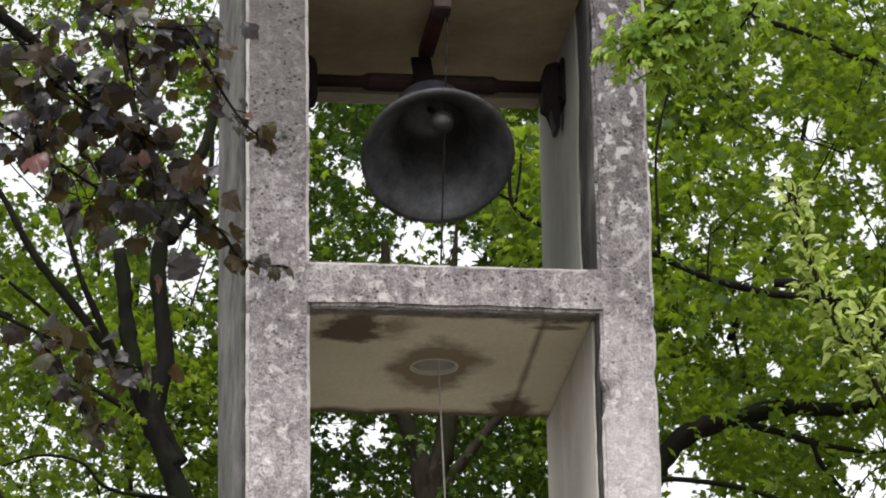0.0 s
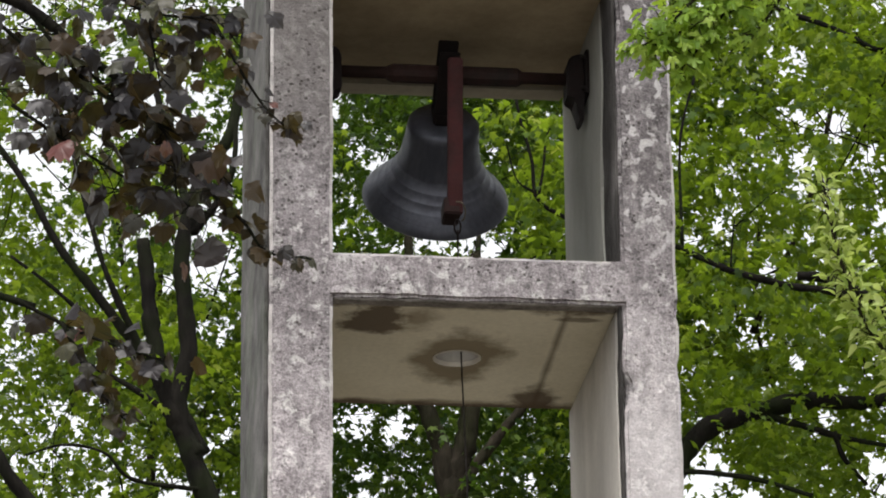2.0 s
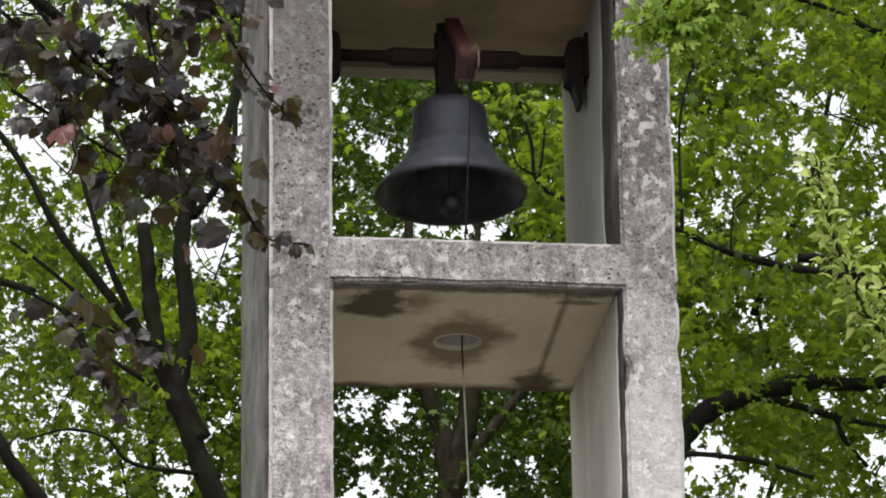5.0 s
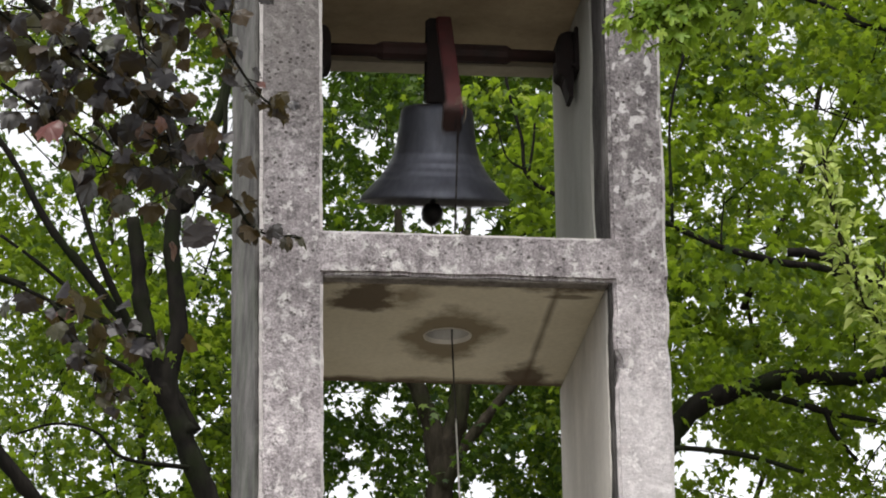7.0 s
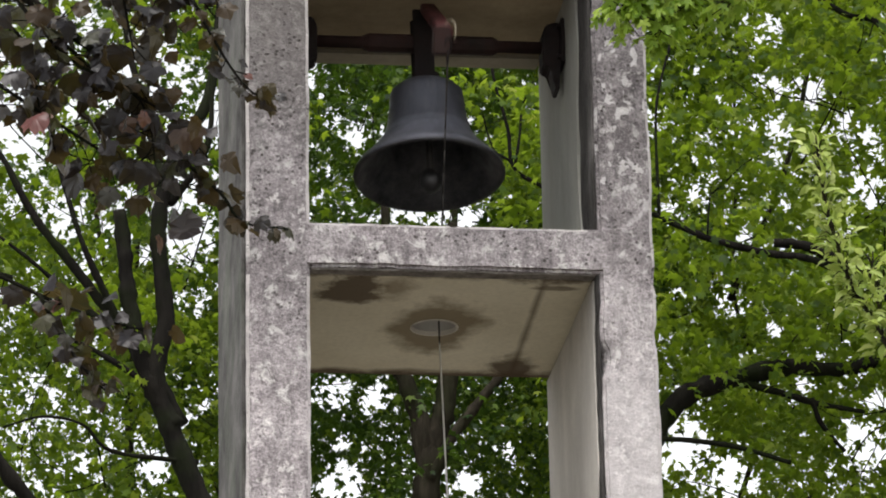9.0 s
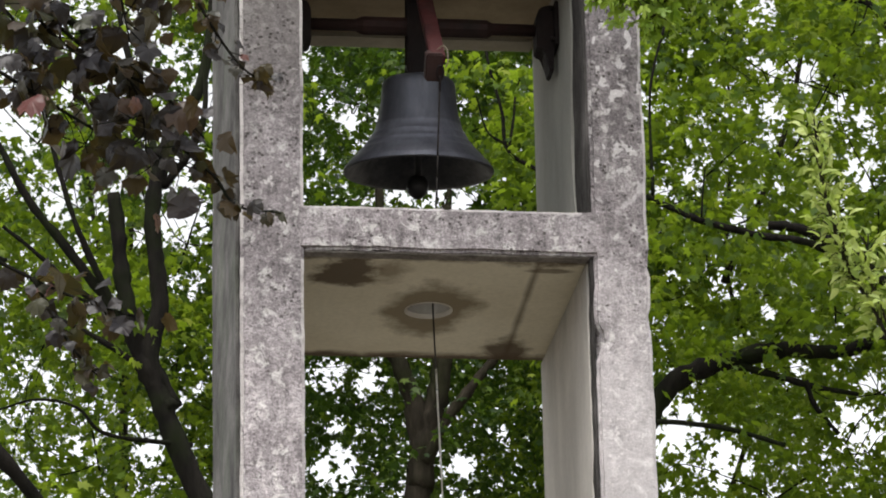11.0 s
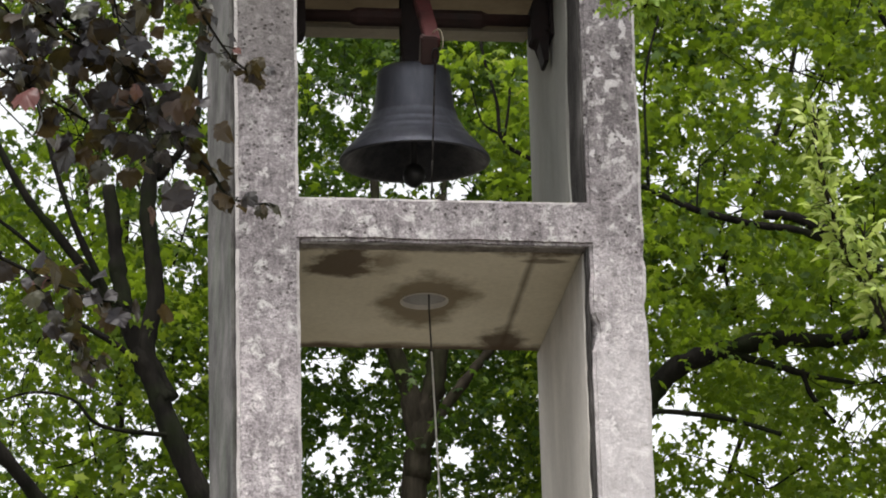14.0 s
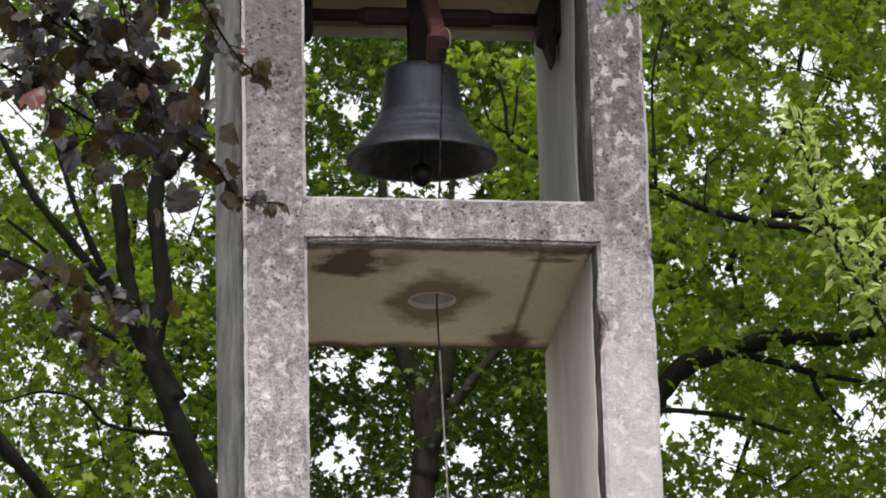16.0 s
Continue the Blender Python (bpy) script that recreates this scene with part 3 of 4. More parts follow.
def fringe():
    """Short moss stalks along the beam's top edge."""
    rng = np.random.default_rng(61)
    bm = bmesh.new()
    for _ in range(420):
        x, y, h = rng.uniform(X1 + 0.01, X2 - 0.01), 0.018 + abs(rng.normal(0, 0.02)), rng.uniform(0.004, 0.016)
        if noise.noise(Vector((x * 7, 0, 3))) < -0.05:
            continue
        a, w, z = rng.uniform(0, math.tau), rng.uniform(0.0015, 0.004), HIGH - 0.003
        d = Vector((math.cos(a), math.sin(a), 0)) * w
        e = Vector((rng.normal(0, 0.004), rng.normal(0, 0.004), h))
        n = Vector((-d.y, d.x, 0)) * 0.5
        p = Vector((x, y, z))
        base = [bm.verts.new(p + d), bm.verts.new(p - d), bm.verts.new(p + n)]
        top = bm.verts.new(p + e)
        for i in range(3):
            bm.faces.new((base[i], base[(i + 1) % 3], top))
    tagged(part("moss", bm, MOSS), "fringe of pale moss on the beam's top edge", "moss", kind="stuff")


fringe()


def debris(x, y, r, seed):
    bm = bmesh.new()
    bmesh.ops.create_icosphere(bm, subdivisions=3, radius=r)
    for v in bm.verts:
        v.co += noise.noise_vector(v.co * 40 + Vector((seed, 0, 0))) * r * 0.6
        v.co.z = max(v.co.z, -r * 0.45) * 0.6
    d = part("moss_clump", bm, BARK_GREY)
    tagged(d, "small dark clump of moss on the concrete beam", "moss", "moss on the beam")
    d.location = (x, y, HIGH + r * 0.2)


for x, y, r, seed in ((0.005, 0.03, 0.022, 1), (0.06, 0.05, 0.016, 2), (-0.02, 0.07, 0.018, 3), (0.10, 0.04, 0.010, 4), (-0.30, 0.05, 0.012, 5), (0.33, 0.06, 0.011, 6)):
    debris(x, y, r, seed)

bearing(X2 - 0.007, 1)
bearing(X1 + 0.007, -1)

# ---------- pull rope: short stiff lengths that slide through the sleeve ----------
HOLE = Vector((0.03, 0.68, LOW))
ROPE_STEPS = [0.09] * 18 + [0.16] * 12


def rope():
    r = tagged(new("pull_rope"), "thin grey pull rope hanging from the bell lever through the slab", "rope")
    pieces = []
    for i, n in enumerate(ROPE_STEPS):
        bm = bmesh.new()
        if i < 1:
            for j in (0, 1):
                z, w = -n * (0.25 + 0.5 * j), 0.013
                loop = [Vector((w * math.sin(a), 0, z + 0.030 * math.cos(a))) for a in (math.tau * k / 12 for k in range(13))]
                if j:
                    loop = [Vector((0, p.x, p.z)) for p in loop]
                tube(bm, loop, 0.0042, 0.0042, 6, 0, 2)
        else:
            rod(bm, (0, 0, 0), (0, 0, -n - 0.006), 0.0036, segs=8)
        pieces.append(part("chain_link" if i < 1 else "rope_length", bm, IRON if i < 1 else ROPE_SHADED if i < 14 else ROPE, r, "dark iron chain links" if i < 1 else "", True))
    return pieces


ROPE_PIECES = rope()


# ---------- foliage ----------
CORNERS = 11  # of one lobed leaf


def leaf_block(twigs, per, length, size, droop, rng):
    """Corner and face arrays for leaves set along short twigs. twigs: rows of x, y, z."""
    n = len(twigs)
    az = rng.uniform(0, math.tau, n)
    d = np.stack([np.cos(az), np.sin(az), rng.uniform(-0.7, 0.25, n)], 1)
    d /= np.linalg.norm(d, axis=1)[:, None]
    s = (np.arange(per) + 0.5) / per
    base = twigs[:, None, :] + d[:, None, :] * (s[None, :, None] * length) + rng.normal(0, 0.025, (n, per, 3))
    base[..., 2] -= droop * s[None, :] ** 2 * length
    base = base.reshape(-1, 3)
    m = len(base)
    dd = np.repeat(d, per, 0)
    side = np.stack([-dd[:, 1], dd[:, 0], np.zeros(m)], 1) * np.where(np.arange(m) % 2, 1, -1)[:, None]
    x = dd * rng.uniform(0.2, 0.9, (m, 1)) + side * rng.uniform(0.4, 1.1, (m, 1)) + np.stack([np.zeros(m), np.zeros(m), rng.uniform(-0.9, 0.15, m)], 1)
    x /= np.linalg.norm(x, axis=1)[:, None]
    up = np.stack([rng.normal(0, 0.8, m), rng.normal(0, 0.8, m), np.full(m, 0.9)], 1)
    y = np.cross(up, x)
    y /= np.linalg.norm(y, axis=1)[:, None] + 1e-9
    z = np.cross(x, y)
    w = size * rng.uniform(0.5, 1.3, m)
    half = ((0.10, 0.36, -0.05), (0.30, 0.19, 0.03), (0.64, 0.47, -0.09), (0.60, 0.17, 0.02))
    shape = np.array([(0.34, 0, 0.04), (0, 0, 0), *half, (1, 0, -0.12), *[(p, -q, r) for p, q, r in half[::-1]]])
    co = base[:, None, :] + w[:, None, None] * (shape[None, :, 0:1] * x[:, None, :] + shape[None, :, 1:2] * y[:, None, :] + shape[None, :, 2:3] * z[:, None, :])
    tri = np.array([(0, i, i % 10 + 1) for i in range(1, 11)])
    idx = (np.arange(m)[:, None, None] * CORNERS + tri[None]).reshape(-1)
    return co.reshape(-1, 3), idx


def array_mesh(name, co, idx, material, parent):
    me = bpy.data.meshes.new(name)
    me.vertices.add(len(co))
    me.vertices.foreach_set("co", co.astype(np.float32).ravel())
    me.loops.add(len(idx))
    me.loops.foreach_set("vertex_index", idx.astype(np.int32))
    k = len(idx) // 3
    me.polygons.add(k)
    me.polygons.foreach_set("loop_start", np.arange(k, dtype=np.int32) * 3)
    me.update(calc_edges=True)
    me.materials.append(material)
    ob = new(name, me)
    ob.parent = parent
    return ob


# Openings between the crowns where sky shows: x and height seven metres behind the tower's front, and how wide.
GAPS = [(-0.86, 11.03, 0.16), (-1.56, 10.77, 0.11), (-1.28, 10.2, 0.11), (-0.55, 10.38, 0.11), (-0.58, 10.07, 0.13), (-0.45, 10.8, 0.08), (-1.31, 11.3, 0.08),
        (-1.44, 9.2, 0.06), (-0.76, 8.71, 0.11), (-1.3, 9.11, 0.06), (-0.82, 9.96, 0.06), (0.25, 10.81, 0.07), (0.76, 10.29, 0.20), (1.0, 10.22, 0.13), (1.22, 10.36, 0.05),
        (0.23, 9.16, 0.13), (0.47, 9.13, 0.11), (0.98, 8.66, 0.08), (0.29, 8.63, 0.12), (2.83, 11.48, 0.08), (2.85, 11.1, 0.08), (3.04, 11.09, 0.1),
        (2.83, 10.85, 0.09), (3.24, 10.9, 0.09), (3.38, 10.76, 0.08), (3.36, 10.5, 0.08), (2.53, 9.78, 0.08), (2.24, 8.89, 0.14), (2.46, 8.72, 0.1),
        (2.93, 9.27, 0.06), (3.27, 8.91, 0.11)]
_rng = random.Random(77)
for x0, x1, n in ((-2.0, -0.3, 50), (0.1, 0.7, 14), (0.8, 1.4, 12), (1.8, 3.8, 38)):
    GAPS += [(_rng.uniform(x0, x1), _rng.uniform(8.6, 12.0), _rng.uniform(0.03, 0.07)) for _ in range(n)]
GAPS += [(_rng.uniform(-2.0, -0.4), _rng.uniform(10.0, 12.0), _rng.uniform(0.03, 0.06)) for _ in range(34)]
EYE_AT = np.array(EYE)


def clear_gaps(co, idx):
    """Thin the leaves along the lines of sky, most at the middle, so that a ragged sieve of leaves is left."""
    c = co.reshape(-1, CORNERS, 3)[:, 0, :]
    q = c - EYE_AT
    keep = np.ones(len(c), bool)
    rare = np.random.default_rng(5).uniform(0, 1, len(c))
    wob = 1 + 0.45 * np.sin(c[:, 0] * 9 + c[:, 2] * 5) * np.sin(c[:, 2] * 11 - c[:, 0] * 4)
    for x, z, r in GAPS:
        way = np.array((x, 7, z)) - EYE_AT
        way /= np.linalg.norm(way)
        d = np.linalg.norm(q - np.outer(q @ way, way), axis=1) / (r * (1.1 if 0 < x < 1.8 else (1.8 if z < 9.4 else 1.35) if x > 0 else 2.9 if z > 10.5 else 1.7 if z > 9.6 else 1.1) * wob)
        keep &= (d > 1) | (rare < (0.06 if r > 0.07 else 0.16) + 0.28 * d ** 2)
    n = int(keep.sum())
    tri = idx[:30].reshape(1, 30)
    return co.reshape(-1, CORNERS, 3)[keep].reshape(-1, 3), (np.arange(n)[:, None] * CORNERS + tri).reshape(-1)


def crown_points(centre, radii, count, rng, thin=0.0):
    out = []
    c, r = Vector(centre), Vector(radii)
    while len(out) < count:
        u = Vector(rng.uniform(-1, 1, 3))
        if u.length > 1 + 0.25 * noise.noise(u * 3 + c):
            continue
        p = c + Vector((u.x * r.x, u.y * r.y, u.z * r.z))
        if noise.noise(p * 1.25) + 0.4 * noise.noise(p * 3.1) < thin:
            continue
        out.append(p)
    return np.array(out)


def tree(label, trunk, limbs, centre, radii, twigs, seed, bark, r0, size=0.066, thin=-0.02, twig_lines=60, tufts=25, foliage=GREEN):
    rng = np.random.default_rng(seed)
    t = tagged(new("tree"), label, "tree", "trees behind the tower")
    base = trunk[0]
    t.location = (base[0], base[1], 0)
    off = Vector((base[0], base[1], 0))
    bm = bmesh.new()
    tube(bm, [Vector(p) - off for p in trunk], r0, r0 * 0.08, 14, 0.25)
    part("trunk", bm, bark, t, "", True)
    for pts, a, b in limbs:
        bm = bmesh.new()
        tube(bm, [Vector(p) - off for p in pts], a, b, 10, 0.4)
        part("limb", bm, bark, t, "", True)
    pts = crown_points(centre, radii, twigs, rng, thin)
    along = [q for line, a, b in limbs for q in smooth_line(line, 8)]
    tuft = np.array([np.array(along[int(rng.integers(len(along)))]) + rng.normal(0, 1, 3) * np.array((0.14, 0.18, 0.10)) + np.array((0, 0.2, 0)) for _ in range(tufts)])
    pts = np.concatenate([pts, tuft])
    bm = bmesh.new()
    for p in pts[:twig_lines]:
        q = Vector(p) - off
        d = Vector((rng.uniform(-0.5, 0.5), rng.uniform(-0.4, 0.4), rng.uniform(-0.1, 0.5)))
        s = [Vector((rng.normal(0, 0.09), rng.normal(0, 0.06), rng.normal(0, 0.09))) for _ in range(3)]
        tube(bm, [q - d, q - d * 0.45 + s[0], q + s[1], q + d * 0.6 + s[2], q + d * 1.1], 0.006, 0.002, 5, 0, 5)
        tube(bm, [q + s[1], q + s[1] + s[0] * 2.5, q + s[1] + s[0] * 3 + s[2] * 2], 0.004, 0.002, 5, 0, 5)
    tagged(part("twig_mass", bm, bark, t, "", True), kind="stuff")
    co, idx = leaf_block(pts - np.array(off), 11, 0.42, size, 0.35, rng)
    co, idx = clear_gaps(co + np.array(off), idx)
    co = co - np.array(off)
    crown = array_mesh("crown", co, idx, foliage, t)
    tagged(crown, "dense fresh green leaves", kind="stuff")
    return t


tree("tall dark-barked tree with a forked trunk and green leaves",
     [(0.30, 5, 0), (0.27, 5, 2.5), (0.15, 5, 5), (-0.05, 5, 6.5), (-0.35, 5, 7.30), (-0.53, 5, 7.66), (-0.67, 5, 7.94), (-0.79, 5, 8.24), (-0.88, 5, 8.54), (-0.83, 5, 8.84), (-0.85, 5, 9.11), (-0.87, 5, 9.30), (-0.84, 5, 9.60), (-0.75, 5, 9.86), (-0.60, 5, 10.15), (-0.5, 5.2, 11.2)],
     [([(-0.74, 5, 8.30), (-0.90, 5, 8.60), (-1.10, 5, 8.87), (-1.30, 5, 9.14), (-1.51, 5, 9.41), (-1.69, 5, 9.75), (-1.87, 5, 10.0)], 0.035, 0.015),
      ([(-0.77, 5.0, 8.28), (-0.87, 5.0, 8.44), (-0.94, 5.0, 8.61), (-0.98, 5.0, 8.77), (-1.02, 5.0, 8.99), (-1.04, 5.0, 9.2), (-1.07, 5.0, 9.45)], 0.055, 0.035),
      ([(-0.84, 5, 8.46), (-1.18, 5, 8.68), (-1.5, 5, 8.83)], 0.02, 0.01),
      ([(-1.06, 5, 8.82), (-1.25, 4.9, 9.20), (-1.36, 4.9, 9.55), (-1.45, 4.9, 9.9)], 0.022, 0.010),
      ([(-1.0, 5, 8.72), (-1.3, 4.95, 8.95), (-1.55, 4.9, 9.15), (-1.75, 4.9, 9.3)], 0.018, 0.008),
      ([(-0.66, 5, 8.1), (-1.1, 4.85, 8.10), (-1.25, 4.8, 8.22), (-1.45, 4.8, 8.26), (-1.65, 4.8, 8.2)], 0.013, 0.006),
      ([(-0.05, 5, 6.4), (-0.7, 4.6, 6.85), (-1.25, 4.2, 7.28), (-1.5, 4.05, 7.55), (-1.75, 4, 7.85), (-2.0, 4, 8.3)], 0.05, 0.03),
      ([(-0.80, 5, 9.5), (-0.62, 4.9, 9.8), (-0.60, 4.9, 10.3)], 0.02, 0.008),
      ([(-0.80, 5, 9.5), (-0.95, 5.3, 10.2), (-1.1, 5.4, 11.0)], 0.025, 0.012)],
     (-1.6, 7.3, 10.5), (1.75, 2.1, 3.0), 2700, 11, BARK, 0.17)
tree("grey-barked tree with a trunk splitting into three limbs",
     [(0.6, 7, 0), (0.62, 7, 3), (0.66, 7, 6), (0.69, 7, 7.6), (0.72, 7, 8.30), (0.75, 7, 8.70), (0.72, 7, 9.00), (0.66, 7, 9.19), (0.59, 7, 9.42), (0.56, 7, 9.85), (0.55, 7.1, 10.35)],
     [([(0.74, 7, 8.50), (0.80, 7, 8.86), (0.87, 7, 9.12), (0.90, 7, 9.45), (0.93, 7.1, 9.9), (1.0, 7.3, 10.6)], 0.082, 0.006),
      ([(0.76, 6.95, 8.64), (0.90, 6.95, 8.90), (1.04, 6.95, 9.09), (1.19, 7, 9.29), (1.44, 7, 9.61), (1.8, 7, 10.2)], 0.034, 0.015)],
     (0.8, 8.8, 11.3), (2.1, 2.0, 3.4), 4500, 12, BARK_GREY, 0.28, size=0.058, tufts=110, foliage=SHADED_GREEN)
tree("broad old tree with a mossy thick limb and green leaves",
     [(1.6, 6, 0), (1.62, 6, 3), (1.67, 6, 6), (1.73, 6, 7.8), (1.78, 6, 8.27), (1.82, 6, 8.66), (1.8, 6, 9.4), (1.7, 6.2, 10.6)],
     [([(1.76, 6, 8.35), (1.86, 6, 8.60), (2.04, 6, 8.84), (2.33, 6, 8.96), (2.65, 6, 9.03), (2.9, 6, 9.02), (3.18, 6, 9.09), (3.6, 6, 9.2)], 0.064, 0.032),
      ([(2.30, 6, 8.95), (2.58, 6, 8.88), (2.79, 6, 8.82), (3.04, 6, 8.78)], 0.024, 0.012),
      ([(1.45, 5.2, 9.66), (1.56, 5, 9.6), (1.76, 5, 9.5), (2.01, 5, 9.39), (2.34, 5, 9.31), (2.58, 5, 9.28), (3.0, 5.3, 9.22), (3.4, 5.8, 9.17), (3.58, 6, 9.2)], 0.013, 0.030),
      ([(1.74, 5.8, 8.40), (1.8, 5.5, 8.43), (2.18, 5.5, 8.41), (2.51, 5.5, 8.32)], 0.018, 0.012),
      ([(2.01, 4.98, 9.40), (2.02, 4.97, 9.53), (2.04, 4.98, 9.67)], 0.006, 0.004),
      ([(1.86, 5, 10.5), (1.79, 5, 10.25), (1.76, 5, 10.02), (1.76, 5, 9.5)], 0.006, 0.010),
      ([(2.37, 5, 9.37), (2.52, 5, 9.36), (2.76, 5.05, 9.28), (3.0, 5.3, 9.23)], 0.026, 0.03),
      ([(2.75, 6, 8.85), (2.80, 6, 8.70), (2.92, 6, 8.55)], 0.018, 0.01),
      ([(3.6, 6, 9.2), (3.66, 6.2, 10.3), (3.36, 6.3, 11.16), (3.14, 6.3, 11.27), (2.88, 6.3, 11.40), (2.40, 6.3, 11.55)], 0.036, 0.012),
      ([(1.80, 6, 9.15), (1.62, 5.2, 9.25), (1.30, 4.6, 9.36), (1.13, 4.6, 9.47), (0.94, 4.6, 9.59), (0.91, 4.6, 9.81), (0.85, 4.6, 10.05), (0.83, 4.6, 10.2)], 0.026, 0.006),
      ([(0.94, 4.6, 9.59), (0.97, 4.6, 9.77), (0.99, 4.6, 9.94), (1.05, 4.6, 10.08)], 0.009, 0.003),
      ([(0.92, 4.6, 9.63), (0.83, 4.6, 9.70), (0.78, 4.6, 9.89)], 0.007, 0.003)],
     (3.1, 7.5, 10.5), (1.85, 2.1, 3.0), 3400, 13, BARK, 0.26, tufts=300)
tree("slender green tree standing further back",
     [(2.6, 9, 0), (2.55, 9, 6), (2.62, 9.1, 8.2), (3.1, 9.1, 9.7), (2.95, 9, 10.6), (3.02, 9, 11.6), (2.93, 9, 13)],
     [([(2.93, 9, 10.5), (3.4, 9.1, 11.6), (3.7, 9.2, 13)], 0.02, 0.01)],
     (3.0, 10.5, 12.0), (2.6, 1.9, 3.4), 3000, 14, BARK_GREY, 0.05, 0.072)
tree("slender green tree standing further back",
     [(-0.7, 10, 0), (-0.72, 10, 6), (-0.76, 10, 9.6), (-0.74, 10.1, 10.6), (-0.70, 10, 11.6), (-0.6, 10, 13)],
     [([(-0.75, 10, 10), (-0.95, 10.1, 11.2), (-1.2, 10.2, 13)], 0.02, 0.01)],
     (-0.2, 11, 12.2), (2.6, 1.9, 3.4), 2800, 15, BARK_GREY, 0.10, 0.064, foliage=SHADED_GREEN)


def lobed_leaf(name, lobes, seed, length, waist, curl, material):
    """A lobed, toothed leaf blade on a short stalk, folded along its midrib and curled."""
    rng = np.random.default_rng(seed)
    out = []
    for i, (ang, far) in enumerate(lobes):
        a = radians(ang)
        w = 0.27
        for da, f in ((-w * 1.7, waist), (-w * 0.95, 0.84), (-w * 0.45, 0.86), (0, 1.0), (w * 0.45, 0.88), (w * 0.95, 0.82)):
            rr = far * f * rng.uniform(0.93, 1.07)
            out.append((rr * math.cos(a + da), rr * math.sin(a + da)))
    bm = bmesh.new()
    centre = bm.verts.new((0.12 * length, 0, 0))
    ring = []
    for x, y in out:
        z = -curl * (x * x * 0.9 + y * y * 0.5) + 0.14 * abs(y) + 0.022 * rng.normal()
        ring.append(bm.verts.new((x * length, y * length, z * length)))
    mids = [bm.verts.new((centre.co * 0.45 + v.co * 0.55) - Vector((0, 0, curl * 0.06 * length))) for v in ring]
    for i in range(len(ring)):
        j = (i + 1) % len(ring)
        bm.faces.new((centre, mids[i], mids[j]))
        bm.faces.new((mids[i], ring[i], ring[j], mids[j]))
    for f in bm.faces:
        f.smooth = True
    tube(bm, [(-0.45 * length, 0, 0.05 * length), (-0.2 * length, 0, 0.03 * length), (0.1 * length, 0, 0.002)], 0.0012, 0.0009, 4, 0, 2)
    me = bpy.data.meshes.new(name)
    bm.to_mesh(me)
    bm.free()
    me.materials.append(material)
    return me


def plain_leaf(name, seed, length, width, curl, material):
    rng = np.random.default_rng(seed)
    bm = bmesh.new()
    rows = []
    for x, w in ((0, 0.02), (0.15, 0.6), (0.35, 1.0), (0.6, 0.92), (0.82, 0.5), (1.0, 0.02)):
        z = -curl * x * x + 0.02 * rng.normal()
        rows.append([bm.verts.new((x * length, s * w * width * length, (z + 0.12 * abs(s) * w) * length)) for s in (-1, 0, 1)])
    for a, b in zip(rows, rows[1:]):
        for i in (0, 1):
            bm.faces.new((a[i], a[i + 1], b[i + 1], b[i]))
    for f in bm.faces:
        f.smooth = True
    me = bpy.data.meshes.new(name)
    bm.to_mesh(me)
    bm.free()
    me.materials.append(material)
    return me


def leafy_branch(parent, pts, r0, r1, bark, meshes, count, rng, spread, origin, hang, start=0.1, scales=(0.7, 1.2), single=1):
    """A branch part with its own leaves as pieces; its origin is its root, about which it sways."""
    root = Vector(pts[0])
    bm = bmesh.new()
    local = [Vector(p) - root for p in pts]
    tube(bm, local, r0, r1, 7, 0.2)
    line = smooth_line(local, 10)
    spots = []
    for i in range(count):
        t = start + (1 - start) * (i + rng.uniform(0, 0.9)) / count
        k = min(int(t * (len(line) - 1)), len(line) - 2)
        c = line[k]
        d = (line[k + 1] - line[k]).normalized()
        off = Vector((rng.normal(0, spread), rng.normal(0, spread * 1.3), rng.normal(0, spread * 0.8)))
        spots.append((c + off, c, d))
    for p, c, d in spots[::2]:
        tube(bm, [c - d * 0.03, (c + p) / 2 + Vector((0, 0, 0.01)), p], 0.003, 0.0015, 4, 0, 2)
    b = part("branch", bm, bark, parent, "", True)
    b.location = root - origin
    rest = bmesh.new()
    for i, (p, c, d) in enumerate(spots):
        me = meshes[int(rng.integers(len(meshes)))]
        x = (p - c).normalized() * 0.8 + d * 0.7 + Vector((rng.normal(0, 0.3), rng.normal(0, 0.5), -hang + rng.normal(0, 0.35)))
        up = Vector((rng.normal(0, 0.8), rng.normal(0, 0.8) - 0.5, 0.8))
        x.normalize()
        y = up.cross(x).normalized()
        z = x.cross(y)
        s = rng.uniform(*scales)
        at = Matrix.Translation(p) @ Matrix((x, y, z)).transposed().to_4x4() @ Matrix.Scale(s, 4)
        if i % single == 0:
            leaf = new("leaf", me)
            leaf.parent = b
            leaf.matrix_local = at
        else:
            n = len(rest.verts)
            rest.from_mesh(me)
            rest.verts.ensure_lookup_table()
            bmesh.ops.transform(rest, matrix=at, verts=rest.verts[n:])
    if rest.verts:
        tagged(part("leaf_mass", rest, meshes[0].materials[0], b, "", True), kind="stuff")
    else:
        rest.free()
    return b


